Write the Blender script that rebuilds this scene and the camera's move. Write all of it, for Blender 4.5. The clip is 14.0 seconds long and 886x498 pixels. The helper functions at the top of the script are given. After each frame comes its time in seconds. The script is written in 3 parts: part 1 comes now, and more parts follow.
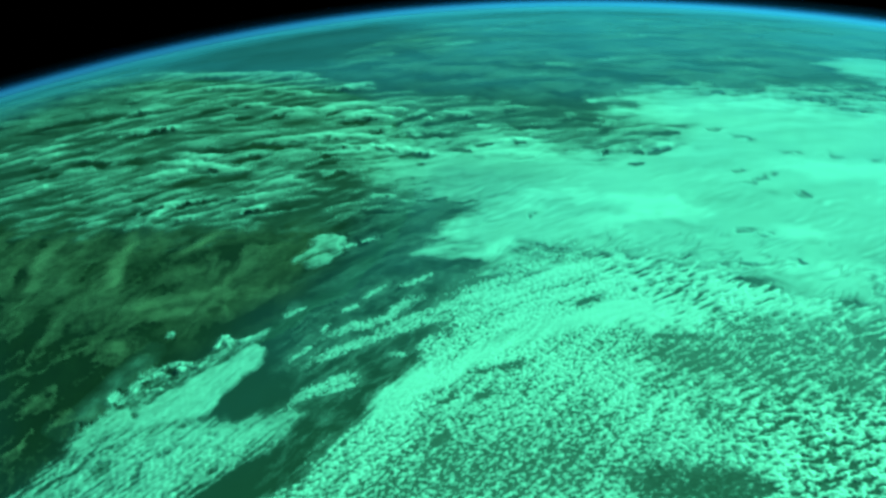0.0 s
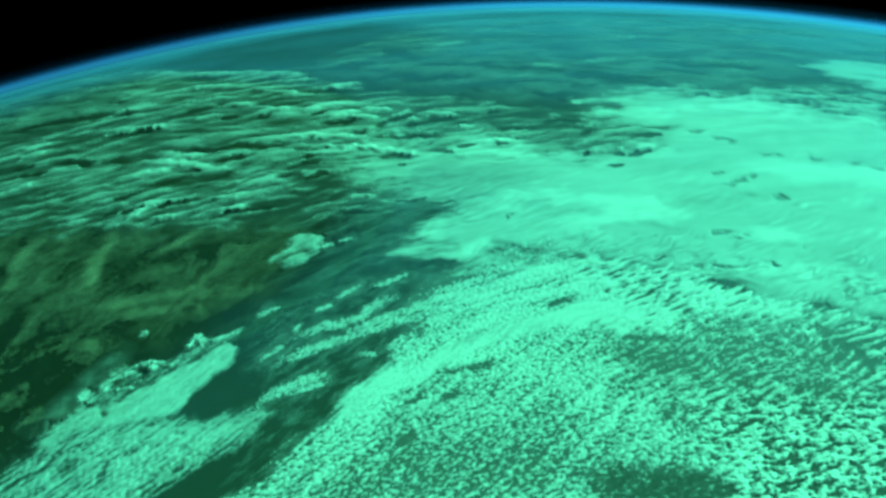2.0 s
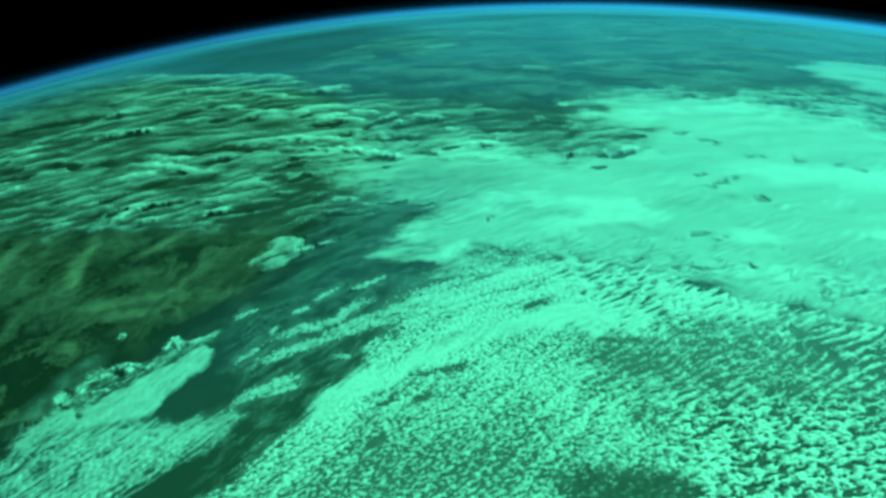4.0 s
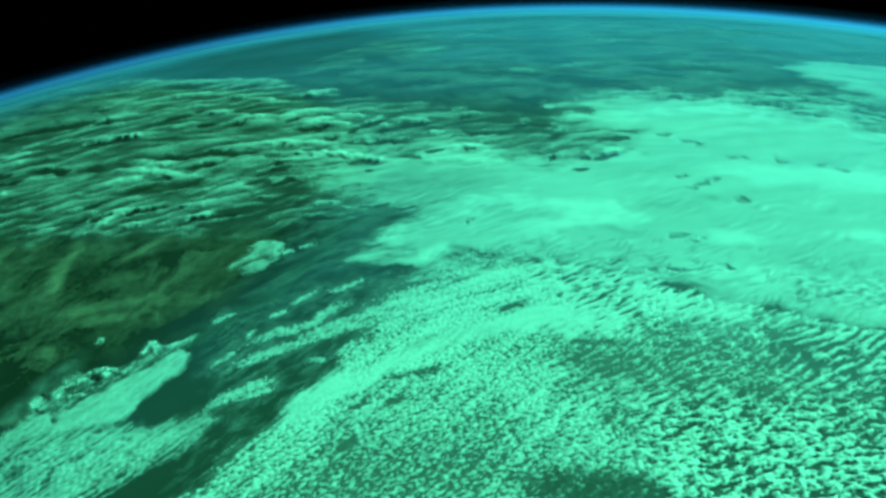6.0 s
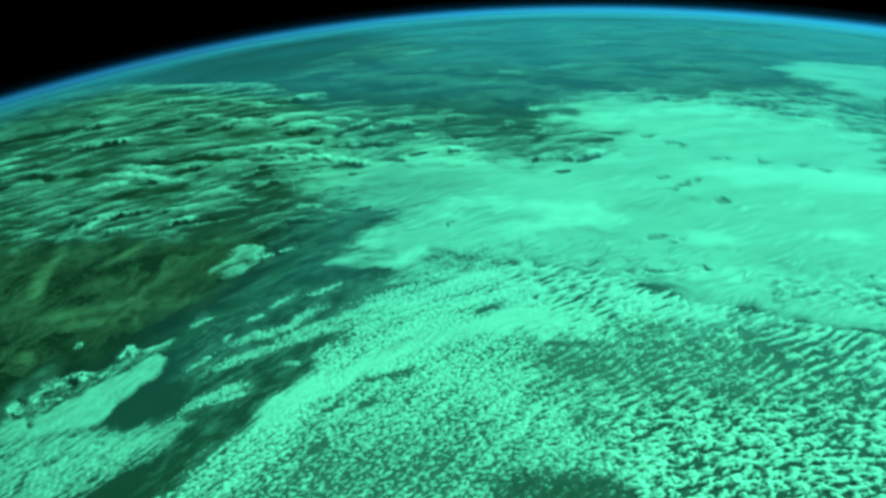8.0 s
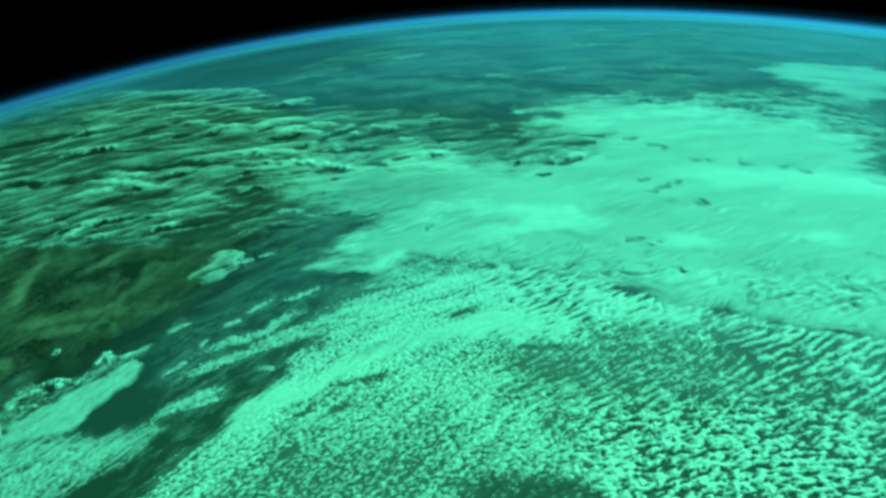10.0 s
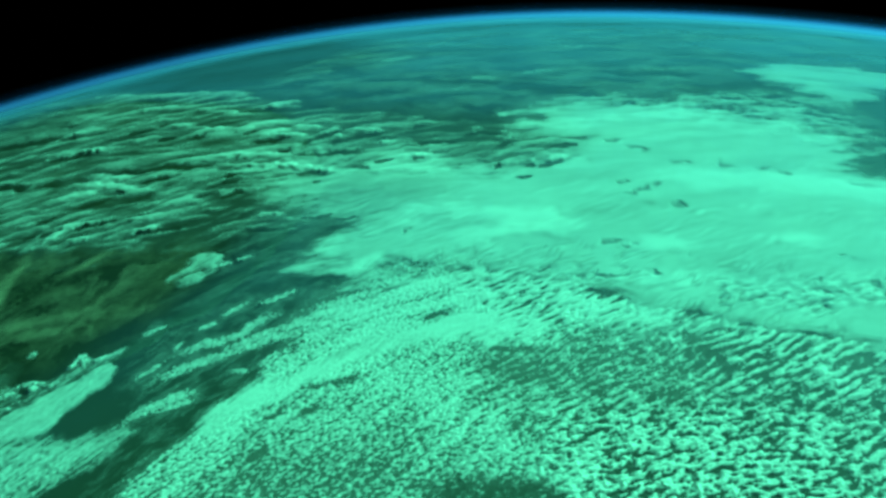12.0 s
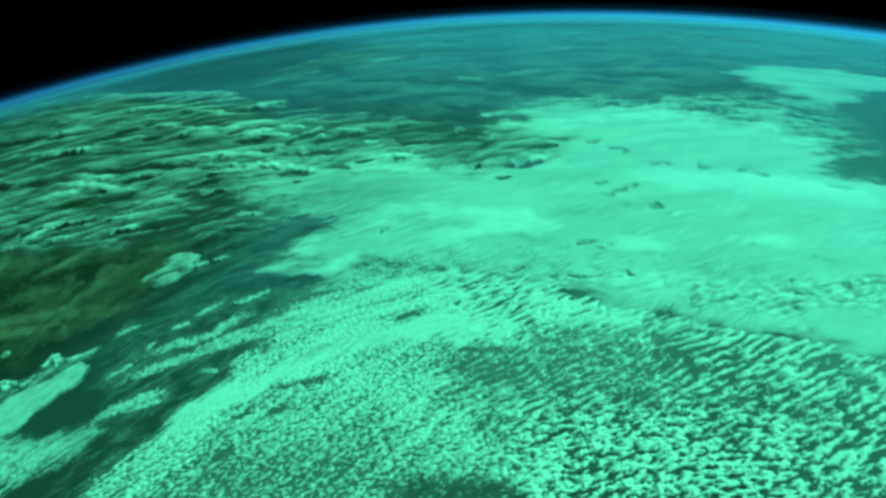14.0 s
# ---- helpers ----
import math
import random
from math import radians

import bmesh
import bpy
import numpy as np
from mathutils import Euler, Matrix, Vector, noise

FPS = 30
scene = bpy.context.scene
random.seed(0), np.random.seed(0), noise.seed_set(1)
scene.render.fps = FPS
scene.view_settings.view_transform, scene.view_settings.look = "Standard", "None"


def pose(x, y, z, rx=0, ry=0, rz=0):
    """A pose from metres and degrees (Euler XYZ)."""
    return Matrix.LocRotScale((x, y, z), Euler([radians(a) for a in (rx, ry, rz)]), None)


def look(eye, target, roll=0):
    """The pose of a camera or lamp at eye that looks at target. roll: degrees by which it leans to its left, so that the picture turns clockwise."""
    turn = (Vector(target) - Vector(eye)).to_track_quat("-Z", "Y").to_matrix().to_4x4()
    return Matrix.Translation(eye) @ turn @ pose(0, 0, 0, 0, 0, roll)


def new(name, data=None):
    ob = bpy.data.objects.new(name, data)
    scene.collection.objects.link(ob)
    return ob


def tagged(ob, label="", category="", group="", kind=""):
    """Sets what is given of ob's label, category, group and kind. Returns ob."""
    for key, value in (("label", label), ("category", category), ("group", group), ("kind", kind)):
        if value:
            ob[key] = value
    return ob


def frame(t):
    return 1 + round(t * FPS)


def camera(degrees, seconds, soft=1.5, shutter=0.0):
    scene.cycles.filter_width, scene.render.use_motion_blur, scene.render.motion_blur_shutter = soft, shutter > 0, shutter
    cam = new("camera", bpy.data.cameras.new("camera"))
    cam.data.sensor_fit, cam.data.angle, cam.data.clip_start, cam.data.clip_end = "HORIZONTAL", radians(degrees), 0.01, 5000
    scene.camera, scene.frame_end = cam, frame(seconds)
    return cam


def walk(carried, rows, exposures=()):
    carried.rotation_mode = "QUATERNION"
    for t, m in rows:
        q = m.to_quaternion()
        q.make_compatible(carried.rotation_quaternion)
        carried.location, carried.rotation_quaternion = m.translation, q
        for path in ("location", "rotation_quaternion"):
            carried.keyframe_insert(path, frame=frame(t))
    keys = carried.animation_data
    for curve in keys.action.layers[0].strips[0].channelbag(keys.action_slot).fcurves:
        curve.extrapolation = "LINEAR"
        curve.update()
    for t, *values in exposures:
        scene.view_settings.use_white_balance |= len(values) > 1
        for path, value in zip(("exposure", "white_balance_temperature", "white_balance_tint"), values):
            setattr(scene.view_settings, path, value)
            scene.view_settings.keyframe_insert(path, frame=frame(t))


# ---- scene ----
R = 6371.0          # one unit stands for one kilometre
H = 415.0           # height of the orbit
VX, VY = 12.623, -2.053


def orbit(t):
    v = math.hypot(VX, VY)
    a = v * t / (R + H)
    return Vector(((R + H) * math.sin(a) * VX / v, (R + H) * math.sin(a) * VY / v, (R + H) * math.cos(a) - R))


def aim(t, yaw, pitch, roll):
    eye = orbit(t)
    y, p = radians(yaw), radians(pitch)
    return (t, look(eye, eye + Vector((math.sin(y) * math.cos(p), math.cos(y) * math.cos(p), -math.sin(p))), roll))


cam = camera(68.12, 14.0, soft=3.15)
walk(cam, [
    aim(0.0, 4.367, 39.681, -4.975),
    aim(0.5, 4.322, 39.703, -4.827),
    aim(1.0, 4.343, 39.716, -4.708),
    aim(1.5, 4.328, 39.724, -4.692),
    aim(2.0, 4.304, 39.708, -4.705),
    aim(2.5, 4.208, 39.681, -4.750),
    aim(3.0, 4.110, 39.633, -4.831),
    aim(5.5, 3.655, 39.347, -5.490),
    aim(6.0, 3.582, 39.293, -5.633),
    aim(6.5, 3.508, 39.248, -5.760),
    aim(7.0, 3.437, 39.195, -5.903),
    aim(7.5, 3.311, 39.138, -6.054),
    aim(8.0, 3.251, 39.085, -6.220),
    aim(10.5, 2.975, 38.724, -6.898),
    aim(11.0, 2.955, 38.685, -6.983),
    aim(11.5, 2.993, 38.659, -7.014),
    aim(12.0, 2.942, 38.643, -6.999),
    aim(12.5, 2.865, 38.640, -7.084),
    aim(13.0, 2.860, 38.656, -7.071),
    aim(13.5, 2.937, 38.663, -6.945),
    aim(14.0, 3.005, 38.664, -6.779),
], exposures=[(0.0, 0.79), (7.0, 0.70), (14.0, 0.64)])

# ---- light: black space, one low sun ahead and to the east; the film has lost nearly all its red ----
SUN_AZ, SUN_EL = radians(64), radians(25)
world = bpy.data.worlds.new("space")
scene.world = world
world.use_nodes = True
world.node_tree.nodes["Background"].inputs[0].default_value = (0, 0, 0, 1)
sun = new("sun", bpy.data.lights.new("sun", "SUN"))
sun.data.energy = 5.0
sun.data.angle = radians(0.5)
sun.data.color = (0.105, 1.0, 0.545)
sun.matrix_world = look((0, 0, 0), (-math.sin(SUN_AZ) * math.cos(SUN_EL), -math.cos(SUN_AZ) * math.cos(SUN_EL), -math.sin(SUN_EL)))


# ---- materials ----
def material(name):
    m = bpy.data.materials.new(name)
    m.use_nodes = True
    nodes, links = m.node_tree.nodes, m.node_tree.links
    nodes.clear()
    return m, nodes, links, nodes.new("ShaderNodeOutputMaterial")


def noise_node(nodes, links, coords, scale, detail=6.0, stretch=(1, 1, 1), rough=0.6):
    mp = nodes.new("ShaderNodeMapping")
    mp.inputs["Scale"].default_value = stretch
    links.new(coords, mp.inputs["Vector"])
    n = nodes.new("ShaderNodeTexNoise")
    n.inputs["Scale"].default_value = scale
    n.inputs["Detail"].default_value = detail
    n.inputs["Roughness"].default_value = rough
    links.new(mp.outputs[0], n.inputs["Vector"])
    return n.outputs["Fac"]


def ramp(nodes, links, fac, stops):
    r = nodes.new("ShaderNodeValToRGB")
    while len(r.color_ramp.elements) < len(stops):
        r.color_ramp.elements.new(0.5)
    for e, (p, c) in zip(r.color_ramp.elements, stops):
        e.position, e.color = p, (*c, 1)
    links.new(fac, r.inputs[0])
    return r.outputs[0]


def math_node(nodes, links, op, a, b):
    n = nodes.new("ShaderNodeMath")
    n.operation = op
    n.use_clamp = op in ("MULTIPLY", "ADD")
    for i, v in enumerate((a, b)):
        if isinstance(v, (int, float)):
            n.inputs[i].default_value = v
        else:
            links.new(v, n.inputs[i])
    return n.outputs[0]


def cloud_material(name, light, dark, grain, grain_size, bump):
    """Water cloud: white, matt, as opaque as its 'cover' says, mottled and fringed by fine noise."""
    m, nodes, links, out = material(name)
    co = nodes.new("ShaderNodeTexCoord").outputs["Object"]
    cover = nodes.new("ShaderNodeAttribute")
    cover.attribute_name = "cover"
    fine = noise_node(nodes, links, co, 1 / grain_size, 4)
    broad = noise_node(nodes, links, co, 1 / 70, 5)
    shade = nodes.new("ShaderNodeBsdfDiffuse")
    links.new(ramp(nodes, links, broad, [(0.3, dark), (0.7, light)]), shade.inputs["Color"])
    bp = nodes.new("ShaderNodeBump")
    bp.inputs["Strength"].default_value = bump
    bp.inputs["Distance"].default_value = 1.0
    links.new(fine, bp.inputs["Height"])
    links.new(bp.outputs[0], shade.inputs["Normal"])
    # 'cover' is thinned by the grain where it is not full
    thin = math_node(nodes, links, "SUBTRACT", 1.0, cover.outputs["Fac"])
    g = math_node(nodes, links, "MULTIPLY", math_node(nodes, links, "SUBTRACT", fine, 0.5), grain)
    g.node.use_clamp = False
    g2 = nodes.new("ShaderNodeMath")
    g2.operation = "MULTIPLY"
    links.new(g, g2.inputs[0])
    links.new(math_node(nodes, links, "MULTIPLY", thin, math_node(nodes, links, "MULTIPLY", cover.outputs["Fac"], 4.0)), g2.inputs[1])
    alpha = math_node(nodes, links, "ADD", cover.outputs["Fac"], g2.outputs[0])
    clear = nodes.new("ShaderNodeBsdfTransparent")
    mix = nodes.new("ShaderNodeMixShader")
    links.new(alpha, mix.inputs[0])
    links.new(clear.outputs[0], mix.inputs[1])
    links.new(shade.outputs[0], mix.inputs[2])
    links.new(mix.outputs[0], out.inputs["Surface"])
    return m


WHITE = cloud_material("cloud_white", (0.93, 0.93, 0.93), (0.86, 0.86, 0.87), 0.9, 2.5, 0.15)
SMOOTH = cloud_material("cloud_sheet", (0.93, 0.93, 0.93), (0.84, 0.85, 0.86), 0.5, 9.0, 0.2)
SMOKE = cloud_material("smoky_veil", (0.71, 0.50, 0.33), (0.58, 0.42, 0.30), 0.6, 12.0, 0.2)
HAZE = cloud_material("haze_sheet", (0.20, 0.39, 0.76), (0.18, 0.36, 0.74), 0.2, 40.0, 0.0)


def sea_material():
    m, nodes, links, out = material("ocean")
    co = nodes.new("ShaderNodeTexCoord").outputs["Object"]
    n = noise_node(nodes, links, co, 1 / 160, 6)
    b = nodes.new("ShaderNodeBsdfPrincipled")
    # northern water is painted bluer, the tint of distance haze put into its colour
    near_sea = ramp(nodes, links, n, [(0.3, (0.038, 0.045, 0.027)), (0.7, (0.052, 0.064, 0.040))])
    hazed_sea = ramp(nodes, links, n, [(0.3, (0.038, 0.047, 0.052)), (0.7, (0.050, 0.063, 0.066))])
    split = nodes.new("ShaderNodeSeparateXYZ")
    links.new(co, split.inputs[0])
    north = nodes.new("ShaderNodeMapRange")
    north.inputs["From Min"].default_value, north.inputs["From Max"].default_value = 650, 1150
    links.new(split.outputs["Y"], north.inputs["Value"])
    mix = nodes.new("ShaderNodeMix")
    mix.data_type = "RGBA"
    links.new(north.outputs[0], mix.inputs[0])
    links.new(near_sea, mix.inputs[6])
    links.new(hazed_sea, mix.inputs[7])
    links.new(mix.outputs[2], b.inputs["Base Color"])
    b.inputs["Roughness"].default_value = 0.6
    b.inputs["Specular IOR Level"].default_value = 0.08
    links.new(b.outputs[0], out.inputs["Surface"])
    return m


def land_material():
    """Forest and scrub, turning to turbid shallow water at the shore."""
    m, nodes, links, out = material("land")
    co = nodes.new("ShaderNodeTexCoord").outputs["Object"]
    n = noise_node(nodes, links, co, 1 / 110, 7, (1, 1, 1), 0.6)
    f = noise_node(nodes, links, co, 1 / 14, 6)
    shore = nodes.new("ShaderNodeAttribute")
    shore.attribute_name = "cover"
    soil = ramp(nodes, links, n, [(0.3, (0.018, 0.020, 0.006)), (0.55, (0.030, 0.032, 0.010)), (0.75, (0.055, 0.050, 0.020))])
    mix = nodes.new("ShaderNodeMix")
    mix.data_type = "RGBA"
    links.new(shore.outputs["Fac"], mix.inputs[0])
    mix.inputs[6].default_value = (0.060, 0.080, 0.042, 1)
    links.new(soil, mix.inputs[7])
    b = nodes.new("ShaderNodeBsdfPrincipled")
    links.new(mix.outputs[2], b.inputs["Base Color"])
    b.inputs["Roughness"].default_value = 0.9
    b.inputs["Specular IOR Level"].default_value = 0.08
    bp = nodes.new("ShaderNodeBump")
    bp.inputs["Strength"].default_value = 0.4
    bp.inputs["Distance"].default_value = 1.0
    links.new(f, bp.inputs["Height"])
    links.new(bp.outputs[0], b.inputs["Normal"])
    links.new(b.outputs[0], out.inputs["Surface"])
    return m


def air_material():
    """Air at the planet's edge, scattered sunlight put in as emission: denser and greener low down, thin and blue
    above.
    """
    m, nodes, links, out = material("air")
    up = nodes.new("ShaderNodeAttribute")
    up.attribute_name = "cover"
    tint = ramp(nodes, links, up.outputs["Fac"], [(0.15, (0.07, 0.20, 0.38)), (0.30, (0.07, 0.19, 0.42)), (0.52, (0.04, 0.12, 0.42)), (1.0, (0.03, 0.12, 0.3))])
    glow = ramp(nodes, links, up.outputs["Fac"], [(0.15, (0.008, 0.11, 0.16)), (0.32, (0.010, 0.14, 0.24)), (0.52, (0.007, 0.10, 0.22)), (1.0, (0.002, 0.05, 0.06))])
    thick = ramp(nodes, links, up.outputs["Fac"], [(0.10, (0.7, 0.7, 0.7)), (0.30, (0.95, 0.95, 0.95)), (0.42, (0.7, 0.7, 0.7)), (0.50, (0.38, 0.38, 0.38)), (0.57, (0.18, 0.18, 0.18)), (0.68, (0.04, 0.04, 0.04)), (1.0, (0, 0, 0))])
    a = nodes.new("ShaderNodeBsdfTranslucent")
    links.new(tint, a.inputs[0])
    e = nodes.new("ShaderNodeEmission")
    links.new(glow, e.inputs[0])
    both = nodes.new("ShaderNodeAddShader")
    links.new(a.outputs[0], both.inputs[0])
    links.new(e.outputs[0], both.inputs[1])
    mix = nodes.new("ShaderNodeMixShader")
    links.new(thick, mix.inputs[0])
    links.new(nodes.new("ShaderNodeBsdfTransparent").outputs[0], mix.inputs[1])
    links.new(both.outputs[0], mix.inputs[2])
    links.new(mix.outputs[0], out.inputs["Surface"])
    return m


SEA, LAND, AIR = sea_material(), land_material(), air_material()

# ---- fields on the globe ----
GRAD = np.random.default_rng(7).uniform(0, 2 * np.pi, 4096)
GX, GY = np.cos(GRAD).astype(np.float32), np.sin(GRAD).astype(np.float32)
PERM = np.random.default_rng(8).permutation(4096).astype(np.int32)


def gnoise(x, y, seed=0):
    """Gradient noise, about -0.7 to 0.7."""
    xi, yi = np.floor(x), np.floor(y)
    fx, fy = (x - xi).astype(np.float32), (y - yi).astype(np.float32)
    xi, yi = xi.astype(np.int32) + seed * 57, yi.astype(np.int32) + seed * 131
    u, v = fx * fx * fx * (fx * (fx * 6 - 15) + 10), fy * fy * fy * (fy * (fy * 6 - 15) + 10)

    def corner(i, j):
        h = PERM[(PERM[(xi + i) & 4095] + yi + j) & 4095]
        return GX[h] * (fx - i) + GY[h] * (fy - j)
    a, b, c, d = corner(0, 0), corner(1, 0), corner(0, 1), corner(1, 1)
    ab, cd = a + (b - a) * u, c + (d - c) * u
    return ab + (cd - ab) * v


def fbm(x, y, octaves=5, seed=0, gain=0.5):
    total, amp = 0.0, 1.0
    for i in range(octaves):
        total = total + amp * gnoise(x, y, seed + i)
        x, y = 1.62 * x - 1.18 * y, 1.18 * x + 1.62 * y
        amp *= gain
    return total


def ridged(x, y, octaves=4, seed=0):
    total, amp = 0.0, 0.5
    for i in range(octaves):
        total = total + amp * (1 - 2.2 * np.abs(gnoise(x, y, seed + i)))
        x, y = 1.62 * x - 1.18 * y, 1.18 * x + 1.62 * y
        amp *= 0.5
    return total


def turned(x, y, degrees, along, across):
    """Coordinates along and across a direction, in units of those lengths."""
    c, s = math.cos(radians(degrees)), math.sin(radians(degrees))
    return (x * c + y * s) / along, (-x * s + y * c) / across


def cells(x, y, seed=0):
    """Nearest and second distance to jittered points, and the number of the nearest."""
    xi, yi = np.floor(x).astype(np.int32), np.floor(y).astype(np.int32)
    f1 = np.full(x.shape, 9.0, np.float32)
    f2 = f1.copy()
    who = np.zeros(x.shape, np.int64)
    for i in (-1, 0, 1):
        for j in (-1, 0, 1):
            h = PERM[(PERM[(xi + i + seed * 57) & 4095] + yi + j) & 4095]
            px, py = xi + i + 0.5 + 0.42 * GX[h], yi + j + 0.5 + 0.42 * GY[h]
            d = np.hypot(px - x, py - y).astype(np.float32)
            near = d < f1
            f2 = np.where(near, f1, np.minimum(f2, d))
            who = np.where(near, (xi + i + 2000).astype(np.int64) * 10000 + yi + j + 2000, who)
            f1 = np.where(near, d, f1)
    return f1, f2, who


def smooth(a, b, x):
    t = np.clip((x - a) / (b - a), 0, 1)
    return t * t * (3 - 2 * t)


def segment(x, y, p, q):
    dx, dy = q[0] - p[0], q[1] - p[1]
    t = np.clip(((x - p[0]) * dx + (y - p[1]) * dy) / (dx * dx + dy * dy + 1e-6), 0, 1)
    return np.hypot(x - p[0] - t * dx, y - p[1] - t * dy)


def outline(x, y, corners, soft):
    """1 inside a region with soft edges, 0 outside."""
    cx, cy = [c[0] for c in corners], [c[1] for c in corners]
    near = (x > min(cx) - soft) & (x < max(cx) + soft) & (y > min(cy) - soft) & (y < max(cy) + soft)
    out = np.zeros(x.shape, np.float32)
    x, y = x[near], y[near]
    soft = soft if np.isscalar(soft) else soft[near]
    d = np.full(x.shape, 1e9, np.float32)
    inside = np.zeros(x.shape, bool)
    for p, q in zip(corners, corners[1:] + corners[:1]):
        d = np.minimum(d, segment(x, y, p, q))
        if p[1] != q[1]:
            inside ^= ((p[1] > y) != (q[1] > y)) & (x < (q[0] - p[0]) * (y - p[1]) / (q[1] - p[1]) + p[0])
    out[near] = smooth(-soft, soft, np.where(inside, d, -d))
    return out


def band(x, y, spine, width):
    """1 on a winding band, falling to 0 at its width."""
    sx, sy = [c[0] for c in spine], [c[1] for c in spine]
    near = (x > min(sx) - width) & (x < max(sx) + width) & (y > min(sy) - width) & (y < max(sy) + width)
    out = np.zeros(x.shape, np.float32)
    x, y = x[near], y[near]
    d = np.full(x.shape, 1e9, np.float32)
    along = np.zeros(x.shape, np.float32)
    length, total = 0.0, sum(math.dist(p, q) for p, q in zip(spine, spine[1:]))
    for p, q in zip(spine, spine[1:]):
        step = math.dist(p, q)
        one = segment(x, y, p, q)
        t = np.clip(((x - p[0]) * (q[0] - p[0]) + (y - p[1]) * (q[1] - p[1])) / (step * step + 1e-6), 0, 1)
        along = np.where(one < d, length + t * step, along)
        d = np.minimum(d, one)
        length += step
    end = np.minimum(along, total - along) / total
    out[near] = (1 - smooth(0.1, 1.0, d / width)) * smooth(-0.12, 0.25, end)
    return out


def bands(x, y, spines, width, spread=0.0):
    """The strongest of several bands at each place, and which one that is; far ones are broader by the power spread."""
    best, who = np.zeros(x.shape, np.float32), np.zeros(x.shape, np.int16)
    for k, spine in enumerate(spines):
        reach = sum(math.hypot(*p) for p in spine) / len(spine)
        one = band(x, y, spine, width * (reach / 600) ** spread)
        who[one > best] = k
        best = np.maximum(best, one)
    return best, who


def place(x, y, h):
    """Ground kilometres from the start of the track, and height, to the world."""
    r = np.hypot(x, y) + 1e-9
    g = r / R
    s = np.sin(g) / r * (R + h)
    return np.stack([x * s, y * s, (R + h) * np.cos(g) - R], -1)


# A net over the part of the globe under the track, about as fine as the eye can tell from the orbit.
NU, NV = 1560, 890
NADIR = orbit(7.0)
az = np.radians(np.linspace(-64, 76, NU))
eta = np.radians(np.linspace(20, 69.6, NV))
AZ, ETA = np.meshgrid(az, eta)
ARC = (np.arcsin(np.minimum((R + H) / R * np.sin(ETA), 1)) - ETA) * R
GXK, GYK = (NADIR.x + ARC * np.sin(AZ)).astype(np.float32), (NADIR.y + ARC * np.cos(AZ)).astype(np.float32)
W1, W2 = fbm(GXK / 60, GYK / 60, 4, 3), fbm(GXK / 60, GYK / 60, 4, 23)
WX, WY = GXK + 14 * W1, GYK + 14 * W2          # edges wander a little


L1, L2 = fbm(GXK / 50, GYK / 50, 2, 43), fbm(GXK / 50, GYK / 50, 2, 53)
V1, V2 = fbm(GXK / 16, GYK / 16, 3, 13), fbm(GXK / 16, GYK / 16, 3, 33)


def net_mesh(name, keep, height, cover, mat, x=GXK, y=GYK):
    """One mesh of the quads of the net that are kept, at a height, with its 'cover'."""
    quad = keep[:-1, :-1] & keep[1:, :-1] & keep[:-1, 1:] & keep[1:, 1:]
    return quad_mesh(name, quad, height, cover, mat, x, y)


def net_normals(height, x=GXK, y=GYK):
    p = place(x.astype(np.float64), y.astype(np.float64), height.astype(np.float64))
    n = np.cross(np.gradient(p, axis=1), np.gradient(p, axis=0))
    n *= np.sign((n * (p + np.array([0, 0, R]))).sum(-1, keepdims=True))
    return (n / (np.linalg.norm(n, axis=-1, keepdims=True) + 1e-12)).astype(np.float32)


def quad_mesh(name, quad, height, cover, mat, x=GXK, y=GYK, normals=None):
    j, i = np.nonzero(quad)
    nu = x.shape[1]
    a = j * nu + i
    faces = np.stack([a, a + 1, a + nu + 1, a + nu], 1).ravel()
    used, loops = np.unique(faces, return_inverse=True)
    co = place(x.ravel()[used], y.ravel()[used], height.ravel()[used])
    me = bpy.data.meshes.new(name)
    me.vertices.add(len(used))
    me.vertices.foreach_set("co", co.astype(np.float32).ravel())
    n = len(a)
    me.loops.add(4 * n)
    me.loops.foreach_set("vertex_index", loops.astype(np.int32).ravel())
    me.polygons.add(n)
    me.polygons.foreach_set("loop_start", np.arange(0, 4 * n, 4, dtype=np.int32))
    me.polygons.foreach_set("use_smooth", np.ones(n, bool))
    at = me.attributes.new("cover", "FLOAT", "POINT")
    at.data.foreach_set("value", cover.ravel()[used].astype(np.float32))
    me.update(calc_edges=True)
    if normals is not None:
        me.normals_split_custom_set_from_vertices(normals.reshape(-1, 3)[used])
    me.materials.append(mat)
    return new(name, me)


# ---- the globe: ocean and land ----
def globe():
    bm = bmesh.new()
    bmesh.ops.create_uvsphere(bm, u_segments=420, v_segments=210, radius=R)
    for f in bm.faces:
        f.smooth = True
    me = bpy.data.meshes.new("water")
    bm.to_mesh(me)
    bm.free()
    me.materials.append(SEA)
    ob = new("water", me)
    ob.location = (0, 0, -R)
    return tagged(ob, "teal open ocean covering the curved planet", "ocean", kind="structure")


globe()

COAST = [(-330, 266), (-271, 303), (-225, 337), (-186, 373), (-157, 419), (-133, 440), (-95, 462), (-62, 495), (-39, 531), (-26, 560), (-11, 597), (5, 639), (23, 693), (22, 780), (-3, 898), (-75, 1056), (-305, 1265), (-611, 1493), (-843, 1585), (-874, 1341)]
coast = outline(WX, WY, COAST, 18.0)
relief = 0.25 + 0.4 * (fbm(GXK / 40, GYK / 40, 4, 41) + 0.5)
tagged(quad_mesh("ground", coast[:-1, :-1] > 0.02, relief * coast + 0.05, coast, LAND), "dark green and brown land beneath drifting smoke", "land", kind="structure")

